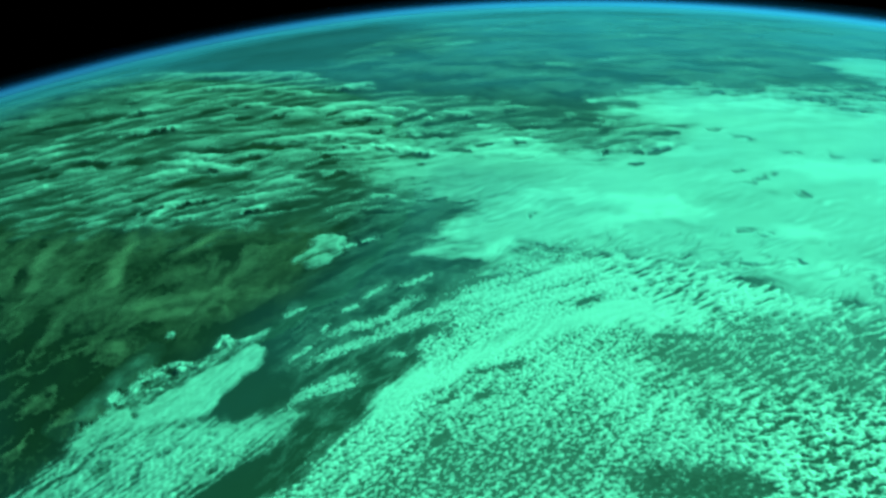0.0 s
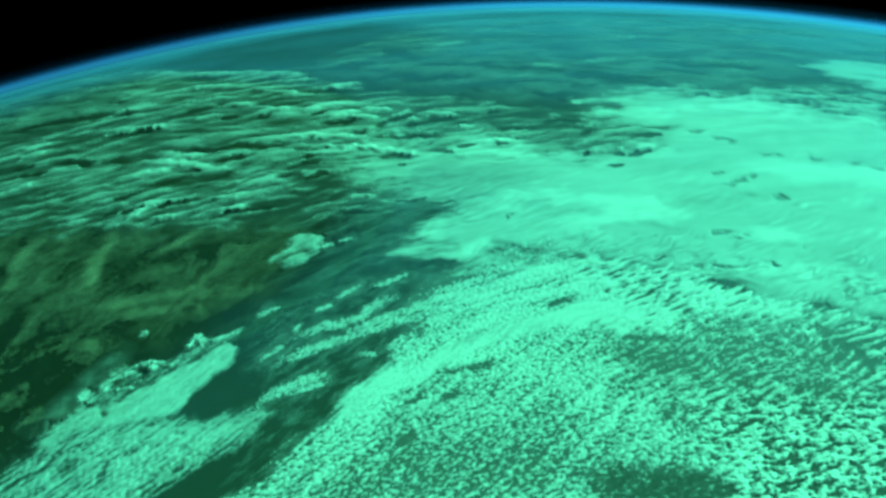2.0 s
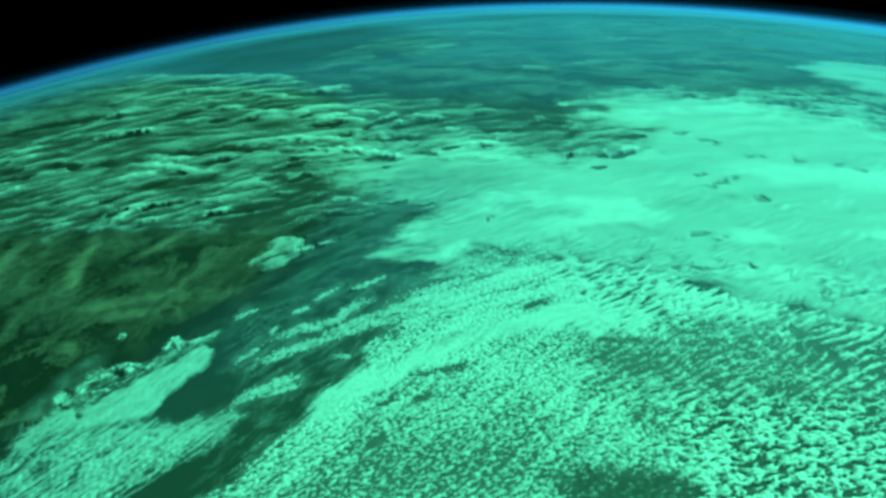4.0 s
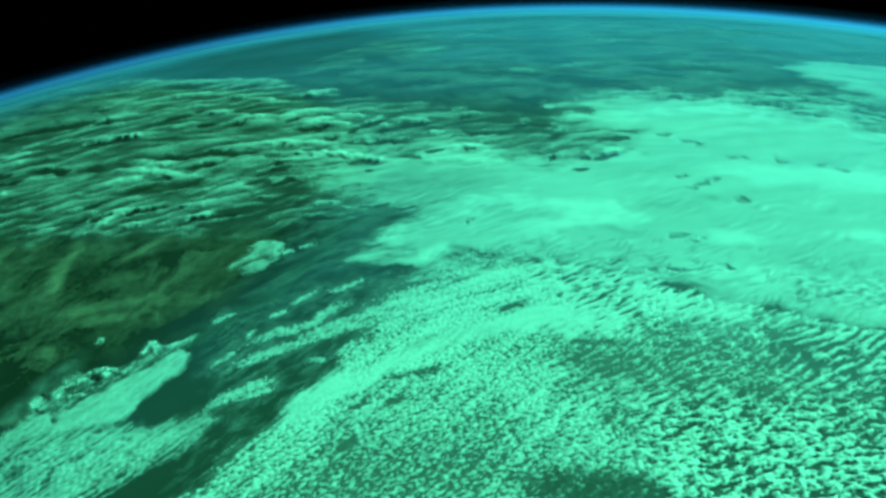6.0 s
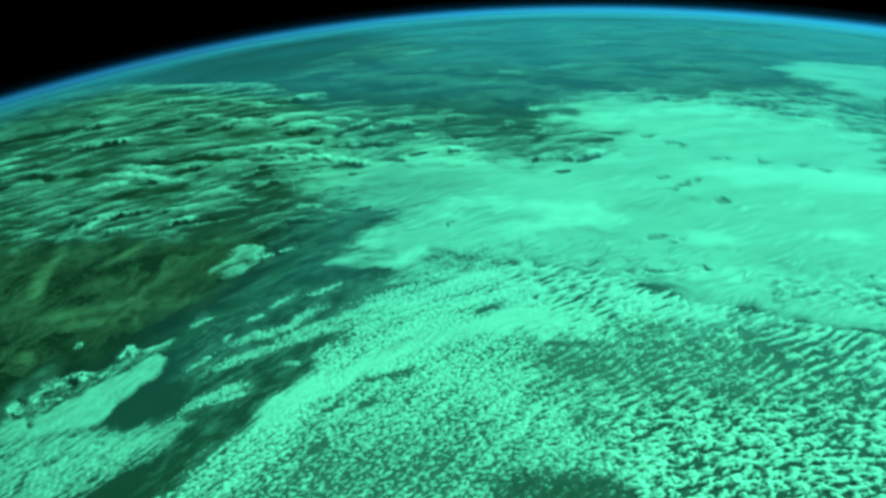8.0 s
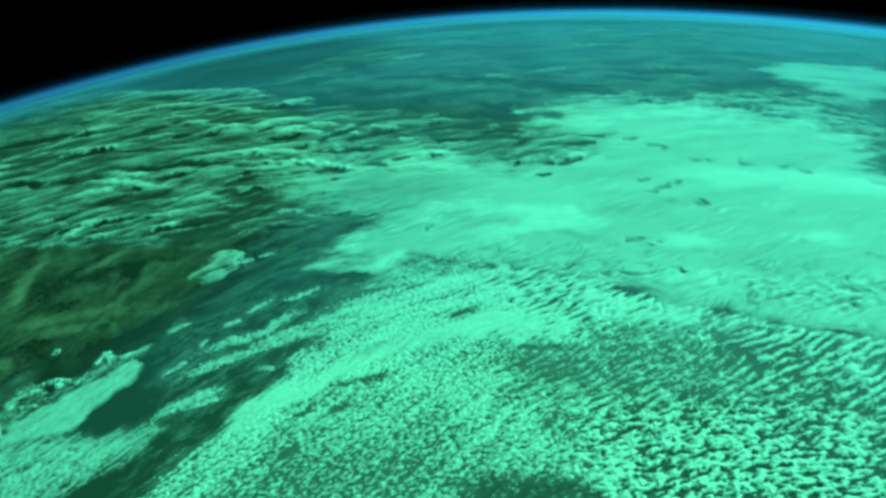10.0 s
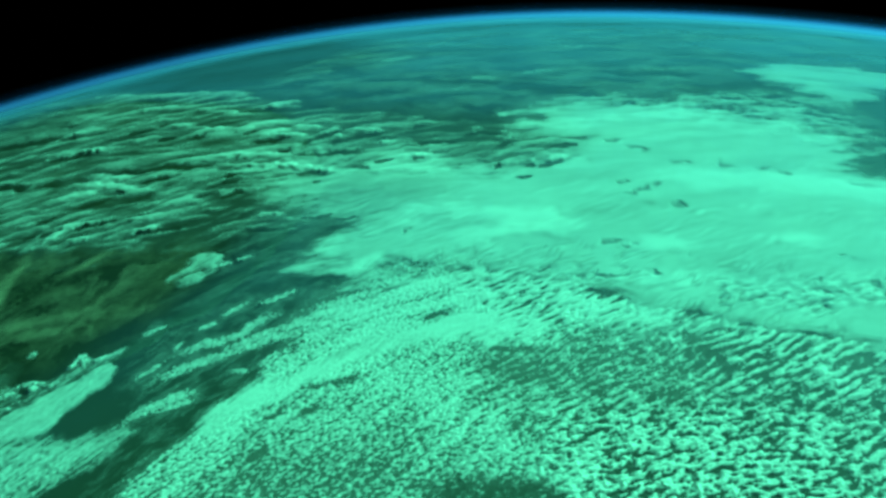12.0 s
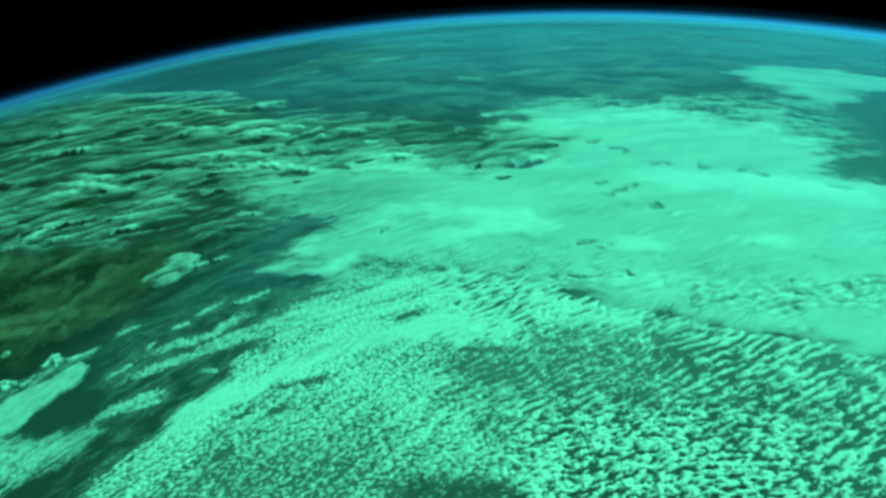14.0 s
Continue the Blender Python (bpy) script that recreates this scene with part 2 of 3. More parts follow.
# ---- clouds: how much of each kind there is over every place ----
# the broad bright sheet
SHEET = [(-39, 785), (104, 753), (182, 755), (264, 696), (371, 718), (333, 826), (390, 886), (510, 887), (612, 837), (656, 779)] + [(728, 781), (745, 696), (685, 604), (776, 535), (761, 467), (640, 262), (548, 291), (529, 299), (519, 314), (486, 327), (443, 344), (416, 361), (379, 378), (347, 384)] + [(312, 412), (262, 456), (200, 492), (150, 499), (95, 486), (49, 520), (92, 597), (28, 676)]
SEWEDGE = [(376, 371), (439, 338), (536, 283), (604, 280), (658, 345), (577, 340), (453, 366), (398, 387)]
crisp = outline(GXK, GYK, SEWEDGE, 30.0)
u, v = turned(GXK, GYK, 10, 70, 8)
feather = 34 * fbm(u, v, 3, 77) * (1 - crisp) * (1 - smooth(150, 260, GXK))
sheet = outline(GXK + (14 - 10 * crisp) * W1 + 6 * V1 + feather, GYK + (14 - 10 * crisp) * W2 + 6 * V2, SHEET, 52.0 - 44.0 * crisp)
ragged_north = smooth(520, 760, GYK)
sheet = sheet + (outline(WX + 30 * W1, WY + 30 * W2, SHEET, 95.0) - sheet) * ragged_north
u, v = turned(GXK + 20 * W1, GYK + 20 * W2, 4, 150, 30)
g1 = fbm(u, v, 4, 61, 0.45)
u, v = turned(GXK + 10 * W1, GYK + 10 * W2, -14, 60, 18)
g2 = fbm(u, v, 4, 66)
RIDGES = [[(472, 615), (601, 585), (719, 528)], [(377, 808), (497, 824), (580, 813), (617, 774)], [(95, 579), (165, 599), (228, 588)], [(222, 570), (315, 571)], [(183, 525), (268, 537), (329, 531)]]
BLOTS = [[(336, 427), (377, 430)], [(387, 417), (424, 422)], [(502, 474), (571, 454)], [(380, 483), (437, 478)], [(322, 390), (353, 391)], [(330, 427), (367, 432)], [(390, 421), (412, 411)], [(77, 507), (126, 515)], [(41, 551), (92, 562)], [(334, 853), (358, 824)], [(99, 476), (128, 477)]]
CREASES = [[(341, 739), (388, 742)], [(422, 742), (458, 745)], [(455, 721), (471, 709), (475, 696)], [(486, 662), (518, 655)], [(552, 657), (547, 638), (558, 635)], [(404, 617), (417, 621)], [(403, 588), (435, 598), (458, 612)], [(442, 553), (462, 554)], [(137, 563), (147, 567)], [(283, 446), (352, 436)], [(298, 429), (322, 412)], [(372, 440), (382, 428)], [(267, 462), (285, 464)], [(343, 495), (367, 494)], [(606, 610), (619, 602)], [(584, 625), (606, 621)], [(667, 569), (700, 558)]]
CREASES += [[(450, 559), (460, 557)], [(569, 433), (574, 427)], [(567, 387), (591, 382)], [(600, 390), (618, 390)], [(520, 399), (530, 396)], [(510, 382), (532, 379)], [(509, 371), (512, 360)], [(570, 369), (574, 368)], [(359, 482), (381, 490)], [(735, 577), (750, 570)]]
COMBS = [[(33, 513), (85, 514)], [(32, 475), (78, 478)], [(3, 532), (52, 542)], [(-6, 585), (53, 599)], [(80, 493), (129, 504)], [(39, 586), (93, 602)]]
SHADES = [[(157, 619), (232, 538), (292, 493), (411, 462)], [(331, 568), (437, 512), (548, 485)], [(381, 437), (456, 435), (541, 414)], [(292, 663), (393, 642)]]
ridge, _ = bands(WX, WY, RIDGES, 34.0)
blot, _ = bands(WX, WY, BLOTS, 20.0)
crease, _ = bands(GXK + 9 * V1, GYK + 9 * V2, CREASES, 6.0, 0.8)
crease = crease * smooth(-0.6, 0.1, V2)
comb, _ = bands(GXK + 6 * V1, GYK + 6 * V2, COMBS, 8.0)
dull, _ = bands(WX, WY, SHADES, 40.0)
LUMPS = [(432, 413), (520, 398), (618, 398), (659, 388), (617, 335), (577, 356), (501, 355), (454, 367), (419, 380)]
lumpy = outline(WX, WY, LUMPS, 18.0)
u, v = turned(GXK, GYK, 10, 13, 6)
lump = 1.3 * fbm(u, v, 3, 68) * lumpy
PLEATS = [(34, 478), (118, 518), (228, 522), (362, 486), (535, 406), (507, 315), (364, 368), (222, 412), (98, 437)]
u, v = turned(GXK + 8 * W1, GYK + 8 * W2, 26, 34, 7.5)
pleat = outline(WX, WY, PLEATS, 25.0) * smooth(0.6, 0.95, 1 - 2.4 * np.abs(gnoise(u, v, 69))) * smooth(-0.15, 0.25, gnoise(GXK / 30, GYK / 30, 70) + 0.05)
THIN = [(-94, 881), (99, 797), (210, 727), (184, 624), (105, 563), (28, 535), (-43, 680)]
thin = outline(WX, WY, THIN, 60.0)
u, v = turned(GXK + 8 * W1, GYK + 8 * W2, 18, 26, 5)
flecks = smooth(0.12, 0.5, gnoise(u, v, 72)) * smooth(-0.1, 0.3, gnoise(GXK / 60, GYK / 40, 73)) * (1 - smooth(600, 700, GYK))


def brush(along, across, tilt, seed):
    """Fine ripples like brush strokes, sunlit norths and shaded souths put into the cover."""
    u, v = turned(GXK + 9 * W1 + 2 * V1, GYK + 9 * W2 + 2 * V2, tilt, along, across)
    return fbm(u, v - 0.25, 3, seed, 0.6) - fbm(u, v + 0.25, 3, seed, 0.6)


remote = smooth(600, 760, GYK)
shaded_ripples = brush(30, 6.5, 20, 74) * (1 - remote) + brush(70, 18, 2, 75) * remote
shaded_ripples = shaded_ripples * smooth(-0.35, 0.3, gnoise(GXK / 80, GYK / 55, 76) + 0.05)
body = 0.765 + 0.20 * flecks + 0.20 * band(WX, WY, RIDGES[0], 44.0) - 0.25 * thin + 0.50 * lump + 0.30 * np.maximum(ridge, blot) * np.clip(0.72 + 0.9 * g2 + 0.7 * V1, 0.15, 1.2) - 0.05 * dull + 0.15 * g1 + 0.07 * g2 - 0.42 * crease - 0.30 * comb + shaded_ripples * (0.13 + 0.12 * lumpy + 0.10 * (1 - smooth(180, 320, GXK))) - 0.22 * pleat
fringe = outline(WX, WY, SHEET, 75.0)
sheet_cover = np.clip(body, 0.05, 1.0) * smooth(0.05, 1.0, 1.3 * sheet + 0.5 * g1 + 0.45 * g2 + 0.15 * V1) * smooth(0.0, 0.15, sheet)
sheet_cover = np.maximum(sheet_cover, np.clip(fringe * (0.32 + 0.5 * g1 + 0.5 * g2), 0, 0.5))
HOLLOW = [(171, 879), (306, 850), (360, 796), (393, 745), (375, 718), (305, 692), (264, 711), (209, 770), (171, 797)]
hollow = outline(GXK + 12 * W1 + 8 * V1, GYK + 12 * W2 + 8 * V2, HOLLOW, 26.0)
sheet_cover = sheet_cover * (1 - 0.85 * hollow)
sheet_top = 1.2 + 1.8 * sheet + 0.30 * g1 + 0.06 * g2 + 1.2 * ridge + 0.06 * V1 + 0.14 * shaded_ripples + 1.2 * lump - 1.6 * crease - 0.7 * comb - 0.7 * pleat

# the cellular field in the foreground
FIELD = [(4, 393), (0, 367), (-25, 346), (-49, 316), (-71, 299), (-100, 275), (-123, 260), (-190, 215), (135, 150), (487, 138), (640, 235)]
FIELD += [(548, 293), (529, 301), (519, 316), (486, 329), (443, 346), (415, 363), (366, 393), (315, 409), (314, 440), (256, 478), (218, 500), (160, 506), (128, 494), (97, 476), (57, 458), (26, 427), (33, 408)]
u, v = turned(GXK, GYK, 38, 26, 5)
comb_edge = 9 * fbm(u, v, 3, 71) * (1 - crisp)
field = outline(GXK + (10 - 7 * crisp) * W1 - 0.6 * comb_edge, GYK + (10 - 7 * crisp) * W2 + 0.8 * comb_edge, FIELD, 8.0 + 34.0 * smooth(380, 480, GYK) * (1 - crisp))
OPEN = [(189, 365), (251, 372), (326, 367), (399, 337), (425, 300), (368, 284), (300, 288), (236, 299), (197, 323)]
HOLE = [(205, 352), (249, 351), (253, 320), (210, 303)]
BARE = [(125, 237), (150, 240), (188, 231), (217, 220), (228, 208), (194, 198), (138, 208)]
GAPS = [[(-5, 302), (17, 323), (35, 334), (49, 344)], [(40, 348), (63, 348), (88, 350)], [(38, 321), (59, 324)], [(26, 301), (37, 302)], [(0, 282), (14, 291)], [(114, 466), (135, 470), (159, 482)], [(205, 422), (237, 429)], [(148, 413), (173, 417)], [(199, 363), (244, 351), (262, 345)], [(206, 469), (196, 491)], [(255, 399), (273, 412)], [(265, 385), (282, 386)], [(379, 316), (412, 335)], [(396, 310), (427, 313)], [(402, 264), (428, 274)], [(403, 250), (420, 255)], [(380, 238), (409, 244)], [(469, 254), (483, 246)]]
GAPS += [[(427, 220), (441, 223)], [(347, 243), (359, 238)], [(315, 286), (356, 285)]]
# Dark line under the sheet's border: its shadow, put in as a gap.
EDGE_SHADE = [[(416, 363), (443, 346), (486, 329), (519, 316), (529, 301), (548, 294)]]
DENSE = [[(260, 386), (308, 396), (347, 380), (363, 369)], [(-108, 260), (-84, 267), (-60, 282), (-24, 311), (9, 333), (27, 361), (60, 382), (106, 388)], [(-50, 314), (-22, 340), (8, 365)], [(143, 392), (185, 395), (230, 376), (264, 352)], [(76, 365), (119, 344)], [(128, 311), (169, 287), (185, 253)]]
gap, _ = bands(GXK + 3 * V1, GYK + 3 * V2, GAPS, 6.0)
rim, _ = bands(GXK + 3 * V1, GYK + 3 * V2, EDGE_SHADE, 4.5)
dense, _ = bands(WX + 8 * V1, WY + 8 * V2, DENSE, 30.0)
bare = outline(GXK + 8 * V1, GYK + 8 * V2, BARE, 12.0)
PUFFS = [(225, 294), (300, 288), (386, 275), (439, 251), (450, 209), (402, 148), (159, 184), (185, 248)]
puffs = outline(WX, WY, PUFFS, 40.0)
SPECKLED = [(0, 295), (120, 278), (123, 240), (83, 221), (-76, 244), (-37, 275)]
speckled = outline(WX, WY, SPECKLED, 30.0)
LOFTY = [(64, 453), (160, 484), (254, 461), (324, 429), (365, 393), (366, 371), (280, 374), (187, 398), (80, 410)]
lofty = outline(WX + 6 * V1, WY + 6 * V2, LOFTY, 26.0)
open_sky = 0.20 * pleat - 0.26 * lofty + 0.14 * outline(WX, WY, OPEN, 30.0) + 0.14 * outline(WX, WY, HOLE, 18.0) + 0.42 * bare + 0.30 * speckled + 0.70 * gap * (1.1 - 0.7 * smooth(180, 260, GXK)) * smooth(-0.55, 0.1, V2) + 0.30 * rim - 0.14 * dense
u, v = turned(GXK, GYK, 12, 1, 1)
far = smooth(130, 290, u - 0.2 * v + 30 * W1)
u, v = turned(GXK + 7 * W1 + 2.5 * V1, GYK + 7 * W2 + 2.5 * V2, 22, 15, 6.2)
f1, f2, cell_id = cells(u / 0.95, v / 0.80, 5)
ROWS = [(189, 365), (265, 381), (344, 383), (420, 356), (477, 326), (506, 276), (480, 245), (353, 258), (279, 291), (214, 302)]
row_zone = outline(WX, WY, ROWS, 30.0) * (1 - 0.8 * smooth(320, 420, GXK))
# long slanting rolls to the east, stubby puffs nearest the track, specks in the open part
u, v = turned(GXK + 4 * W1 + 0.6 * V1, GYK + 4 * W2 + 0.6 * V2, 21, 15, 4.4)
wave = np.cos(2 * np.pi * (1.0 * v * 4.4 / 8.2 + 0.7 * fbm(GXK / 60, GYK / 60, 2, 81)))
rolls = 0.34 * wave * smooth(-0.4, 0.2, gnoise(GXK / 28, GYK / 28, 82)) + 1.0 * gnoise(u, v, 84) + 0.60 * gnoise(1.9 * u, 1.9 * v, 85) + 0.5 * gnoise(0.35 * u, 0.42 * v, 86)
u, v = turned(GXK + 5 * W1 + 0.8 * V1, GYK + 5 * W2 + 0.8 * V2, 9, 9.0, 4.2)
stubs = 0.13 + 1.0 * gnoise(u, v, 87) + 0.65 * gnoise(1.7 * u, 1.9 * v, 88) + 0.35 * gnoise(0.4 * u, 0.4 * v, 83)
u, v = turned(GXK + 3 * W1, GYK + 3 * W2, 24, 6.5, 2.7)
specks = 0.95 * gnoise(u, v, 89) + 0.60 * gnoise(2 * u, 2 * v, 90)
low = np.clip(puffs * (1 - smooth(255, 330, GYK)), 0, 1)
big = rolls + (stubs - rolls) * low
pellets = 0.38 * gnoise(GXK / 2.3, GYK / 2.3, 79)
big = big + pellets + (0.40 * big + specks - big) * 0.8 * row_zone * (1 - low)
u, v = turned(GXK, GYK, 36, 3.5, 2.6)
small = 1.05 * gnoise(u, v, 91) + 0.60 * gnoise(u * 1.9, v * 1.9, 92) + 0.35 * gnoise(u * 0.4, v * 0.4, 93)
u, v = turned(GXK + 8 * L1, GYK + 8 * L2, 36, 60, 8)
rows = fbm(u, v, 3, 95)
clump = fbm(GXK / 40, GYK / 40, 3, 97)
VEIL = [[(13, 335), (42, 362), (75, 381), (117, 388), (162, 393), (238, 385)]]
veiled, _ = bands(WX + 8 * V1, WY + 8 * V2, [DENSE[0]] + DENSE[2:4], 33.0)
silk, _ = bands(GXK + 4 * W1, GYK + 4 * W2, VEIL, 17.0)
veiled = np.maximum(veiled, silk)
calm = 1 - 0.72 * smooth(0.15, 0.8, veiled)
u, v = turned(GXK + 2 * V1, GYK + 2 * V2, 12, 5.0, 3.0)
coarse = 1.0 * gnoise(u, v, 98) + 0.7 * gnoise(1.9 * u, 1.9 * v, 99)
small = small + (0.45 * small + 0.85 * coarse - small) * (1 - smooth(285, 360, GYK))
u, v = turned(GXK + 5 * L1, GYK + 5 * L2, 14, 75, 8.5)
lanes = fbm(u, v, 2, 96) * smooth(370, 430, GYK)
grain = (small * calm + (0.35 + 0.25 * dense) * rows * (1 - smooth(380, 440, GYK)) + 0.75 * lanes) * (1 - far) + big * far
field_dens = 0.20 + 0.16 * veiled - 0.13 * far - 0.10 * (1 - smooth(270, 350, GYK)) * (1 - far) + grain + 0.16 * clump - open_sky - 1.1 * (1 - field)
near_cover = 0.12 + 0.84 * smooth(-0.42, 0.56, field_dens)
far_cover = 0.03 + 0.12 * row_zone * (1 - low) + (1 - 0.12 * row_zone) * 0.95 * smooth(-0.15 - 0.18 * row_zone, 0.43 + 0.24 * row_zone, field_dens)
field_cover = (near_cover + (far_cover - near_cover) * far) * (1 - 0.45 * bare) * smooth(0.03, 0.3, field)
field_top = 0.6 + (0.5 + 1.1 * far) * np.clip(field_dens, -0.3, 1.0)

# streets of cloud over the channel
STREETS = [[(-115, 387), (-107, 395), (-95, 404), (-87, 410)], [(-105, 380), (-88, 390), (-68, 396), (-43, 403), (-17, 411), (14, 417), (46, 421)], [(-84, 411), (-68, 421), (-47, 424), (-36, 424), (-21, 433), (-4, 449), (16, 450)], [(-69, 446), (-47, 455)], [(-48, 458), (-30, 472), (-17, 478)], [(-13, 474), (4, 476), (28, 485)], [(-87, 420), (-76, 436)], [(-62, 553), (-49, 556)], [(-44, 559), (-27, 563)], [(-122, 450), (-106, 459), (-96, 462)], [(-118, 336), (-91, 354), (-68, 360), (-50, 368)], [(-86, 346), (-68, 352), (-51, 354)]]
STREETS += [[(-29, 381), (-9, 379)], [(-48, 404), (-17, 418), (15, 429), (58, 430)], [(16, 433), (65, 443), (113, 437)]]
street, street_id = bands(GXK + 3 * V1, GYK + 3 * V2, STREETS, 5.5)
broad, _ = bands(GXK + 4 * V1, GYK + 4 * V2, [STREETS[k] for k in (1, 2, 10, 13, 14)], 11.0)
street = np.maximum(street, broad)
u, v = turned(GXK + 2 * W1, GYK + 2 * W2, 34, 6, 2.2)
street_dens = street * 1.25 - 0.86 + 1.0 * gnoise(u, v, 111) + 1.1 * gnoise(GXK / 2.0, GYK / 2.0, 112) + 0.4 * fbm(GXK / 22, GYK / 22, 2, 113)
CHANNEL = [(-122, 447), (-57, 467), (21, 487), (20, 394), (0, 360), (-50, 316), (-95, 292), (-125, 282), (-86, 346), (-118, 384)]
channel = outline(WX, WY, CHANNEL, 20.0)
u, v = turned(GXK + 8 * W1, GYK + 8 * W2, 36, 20, 6)
scraps_of_mist = channel * np.clip(0.04 + 0.20 * fbm(u, v, 4, 114, 0.6), 0, 0.5)
haze_lane, _ = bands(WX, WY, STREETS, 16.0)
street_cover = 0.76 * smooth(-0.40, 0.70, street_dens) * smooth(0.02, 0.5, street) + 0.12 * haze_lane * (0.8 + 0.5 * V1)
street_cover = 1 - (1 - street_cover) * (1 - scraps_of_mist)
street_top = 0.6 + 0.5 * np.clip(street_dens, 0, 1)

# the coastal bank
BANK = [(-130, 408), (-136, 395), (-149, 380), (-164, 366), (-170, 351), (-173, 344), (-191, 344), (-208, 342), (-226, 341), (-252, 338), (-267, 328), (-284, 327), (-274, 353), (-255, 373), (-240, 366), (-227, 369), (-212, 379), (-199, 389), (-167, 405), (-157, 417), (-145, 420), (-134, 414)]
SOUTH = [(-313, 297), (-300, 311), (-284, 329), (-274, 353), (-255, 373), (-228, 350), (-173, 342), (-148, 332), (-126, 333), (-113, 337), (-99, 329), (-111, 312), (-132, 301), (-163, 285), (-181, 271), (-205, 255), (-335, 276)]
RAGGED = [(-258, 374), (-249, 388), (-244, 407), (-231, 414), (-217, 403), (-198, 409), (-182, 416), (-175, 442), (-170, 428), (-150, 429), (-129, 439), (-135, 424), (-157, 416), (-167, 405), (-199, 389), (-227, 369), (-234, 365)]
STRANDS = [[(-244, 375), (-243, 390), (-237, 398), (-226, 399), (-214, 397)], [(-229, 406), (-218, 409), (-202, 407), (-194, 402), (-183, 406), (-177, 410)], [(-181, 418), (-177, 430), (-174, 440)], [(-171, 422), (-160, 425), (-150, 426), (-140, 431), (-129, 438)], [(-232, 450), (-226, 451), (-220, 450)], [(-259, 375), (-253, 386)], [(-236, 382), (-227, 383), (-215, 380)], [(-175, 439), (-168, 427), (-163, 417)], [(-211, 402), (-201, 400)]]
DENTS = [[(-214, 392), (-207, 393)], [(-239, 362), (-233, 355)], [(-196, 401), (-191, 401)], [(-217, 403), (-209, 396)], [(-236, 391), (-230, 393)], [(-295, 298), (-281, 306), (-269, 311), (-265, 322)], [(-200, 337), (-189, 338)], [(-172, 325), (-163, 322)], [(-252, 307), (-241, 315)], [(-222, 289), (-218, 308)]]
bank = outline(GXK + 4 * V1, GYK + 4 * V2, BANK, 5.5)
strand, _ = bands(GXK + 3 * V1, GYK + 3 * V2, STRANDS, 6.5)
rag = np.maximum(strand, 0.62 * outline(GXK + 3 * V1, GYK + 3 * V2, RAGGED, 7.0))
u, v = turned(GXK, GYK, 46, 14, 6)
lumps = fbm(u, v, 4, 124, 0.6)
dent, _ = bands(GXK + 2 * V1, GYK + 2 * V2, DENTS, 4.0)
u, v = turned(GXK, GYK, 44, 30, 7)
b1 = fbm(u, v, 5, 121)
u, v = turned(GXK + 3 * W1, GYK + 3 * W2, 38, 14, 3.0)
b2 = 0.8 * gnoise(u, v, 122) + 0.45 * gnoise(GXK / 3.6, GYK / 3.6, 123)
south = outline(GXK + 7 * V1 + 2 * W1, GYK + 7 * V2 + 2 * W2, SOUTH, 14.0)
grainy_south = 1 - smooth(320, 352, GYK + 0.25 * (GXK + 230))
bank_dens = np.maximum(np.maximum(bank, rag * (0.85 + 0.55 * lumps)), 0.88 * south) * 1.0 - 0.28 + 0.34 * b1 + (0.38 + 0.60 * grainy_south * (1 - 0.6 * bank) + 0.3 * rag) * b2 - 0.50 * dent - 0.22 * (1 - smooth(-260, -190, GXK)) * (1 - rag)
bank_cover = 0.80 * smooth(-0.25, 0.95, bank_dens) * smooth(0.05, 0.4, np.maximum(np.maximum(bank, rag), south))
bank_top = 0.8 + 1.0 * np.clip(bank_dens, 0, 1) + 0.15 * b1 * bank + strand * (0.8 + 1.4 * np.clip(lumps, -0.2, 0.6))

# the lone white patch
PATCH = [(-116, 539), (-100, 521), (-85, 523), (-67, 539), (-61, 565), (-78, 584), (-95, 585), (-100, 558), (-111, 548)]
patch = outline(GXK + 5 * V1, GYK + 5 * V2, PATCH, 8.0)
u, v = turned(GXK, GYK, 30, 26, 9)
patch_dens = patch * 1.1 - 0.35 + 0.85 * fbm(u, v, 4, 131) - 0.5 * band(GXK, GYK, [(-110, 540), (-84, 549), (-68, 540)], 7.0)
patch_cover = 0.48 * smooth(-0.15, 0.85, patch_dens) * smooth(0.0, 0.3, patch)
patch_top = 1.5 + 2.2 * np.clip(patch_dens, 0, 1)

# broken streaks over the land
STREAKS = [(-827, 1087), (-954, 1200), (-642, 1110), (-499, 1136), (-484, 1203), (-499, 1342), (-591, 1570), (-499, 1514), (-169, 1255), (-109, 1180), (-15, 1086), (78, 1019), (158, 926), (273, 855), (361, 811), (397, 740), (363, 682), (269, 667), (146, 695), (72, 689), (40, 653), (100, 603), (33, 588), (-43, 589), (-94, 588), (-184, 607), (-266, 631), (-341, 663), (-394, 682), (-455, 713), (-634, 762)]
CRESTS = [[(-587, 1581), (-496, 1505), (-416, 1394)], [(-393, 1375), (-278, 1303), (-168, 1245), (-121, 1204)], [(-162, 1167), (-108, 1158)], [(-75, 1088), (-25, 1083)], [(-484, 1146), (-428, 1138), (-390, 1153)], [(-473, 1029), (-393, 1013), (-324, 999)], [(-334, 1109), (-278, 1109)], [(-230, 1054), (-190, 1043)], [(-185, 999), (-129, 991)], [(-110, 968), (-73, 976)], [(-72, 919), (-19, 938)], [(-15, 944), (33, 919)], [(-38, 913), (14, 900)], [(24, 891), (67, 912)], [(51, 875), (68, 874)], [(69, 888), (99, 884), (131, 871)], [(-172, 873), (-105, 861), (-7, 820)]]
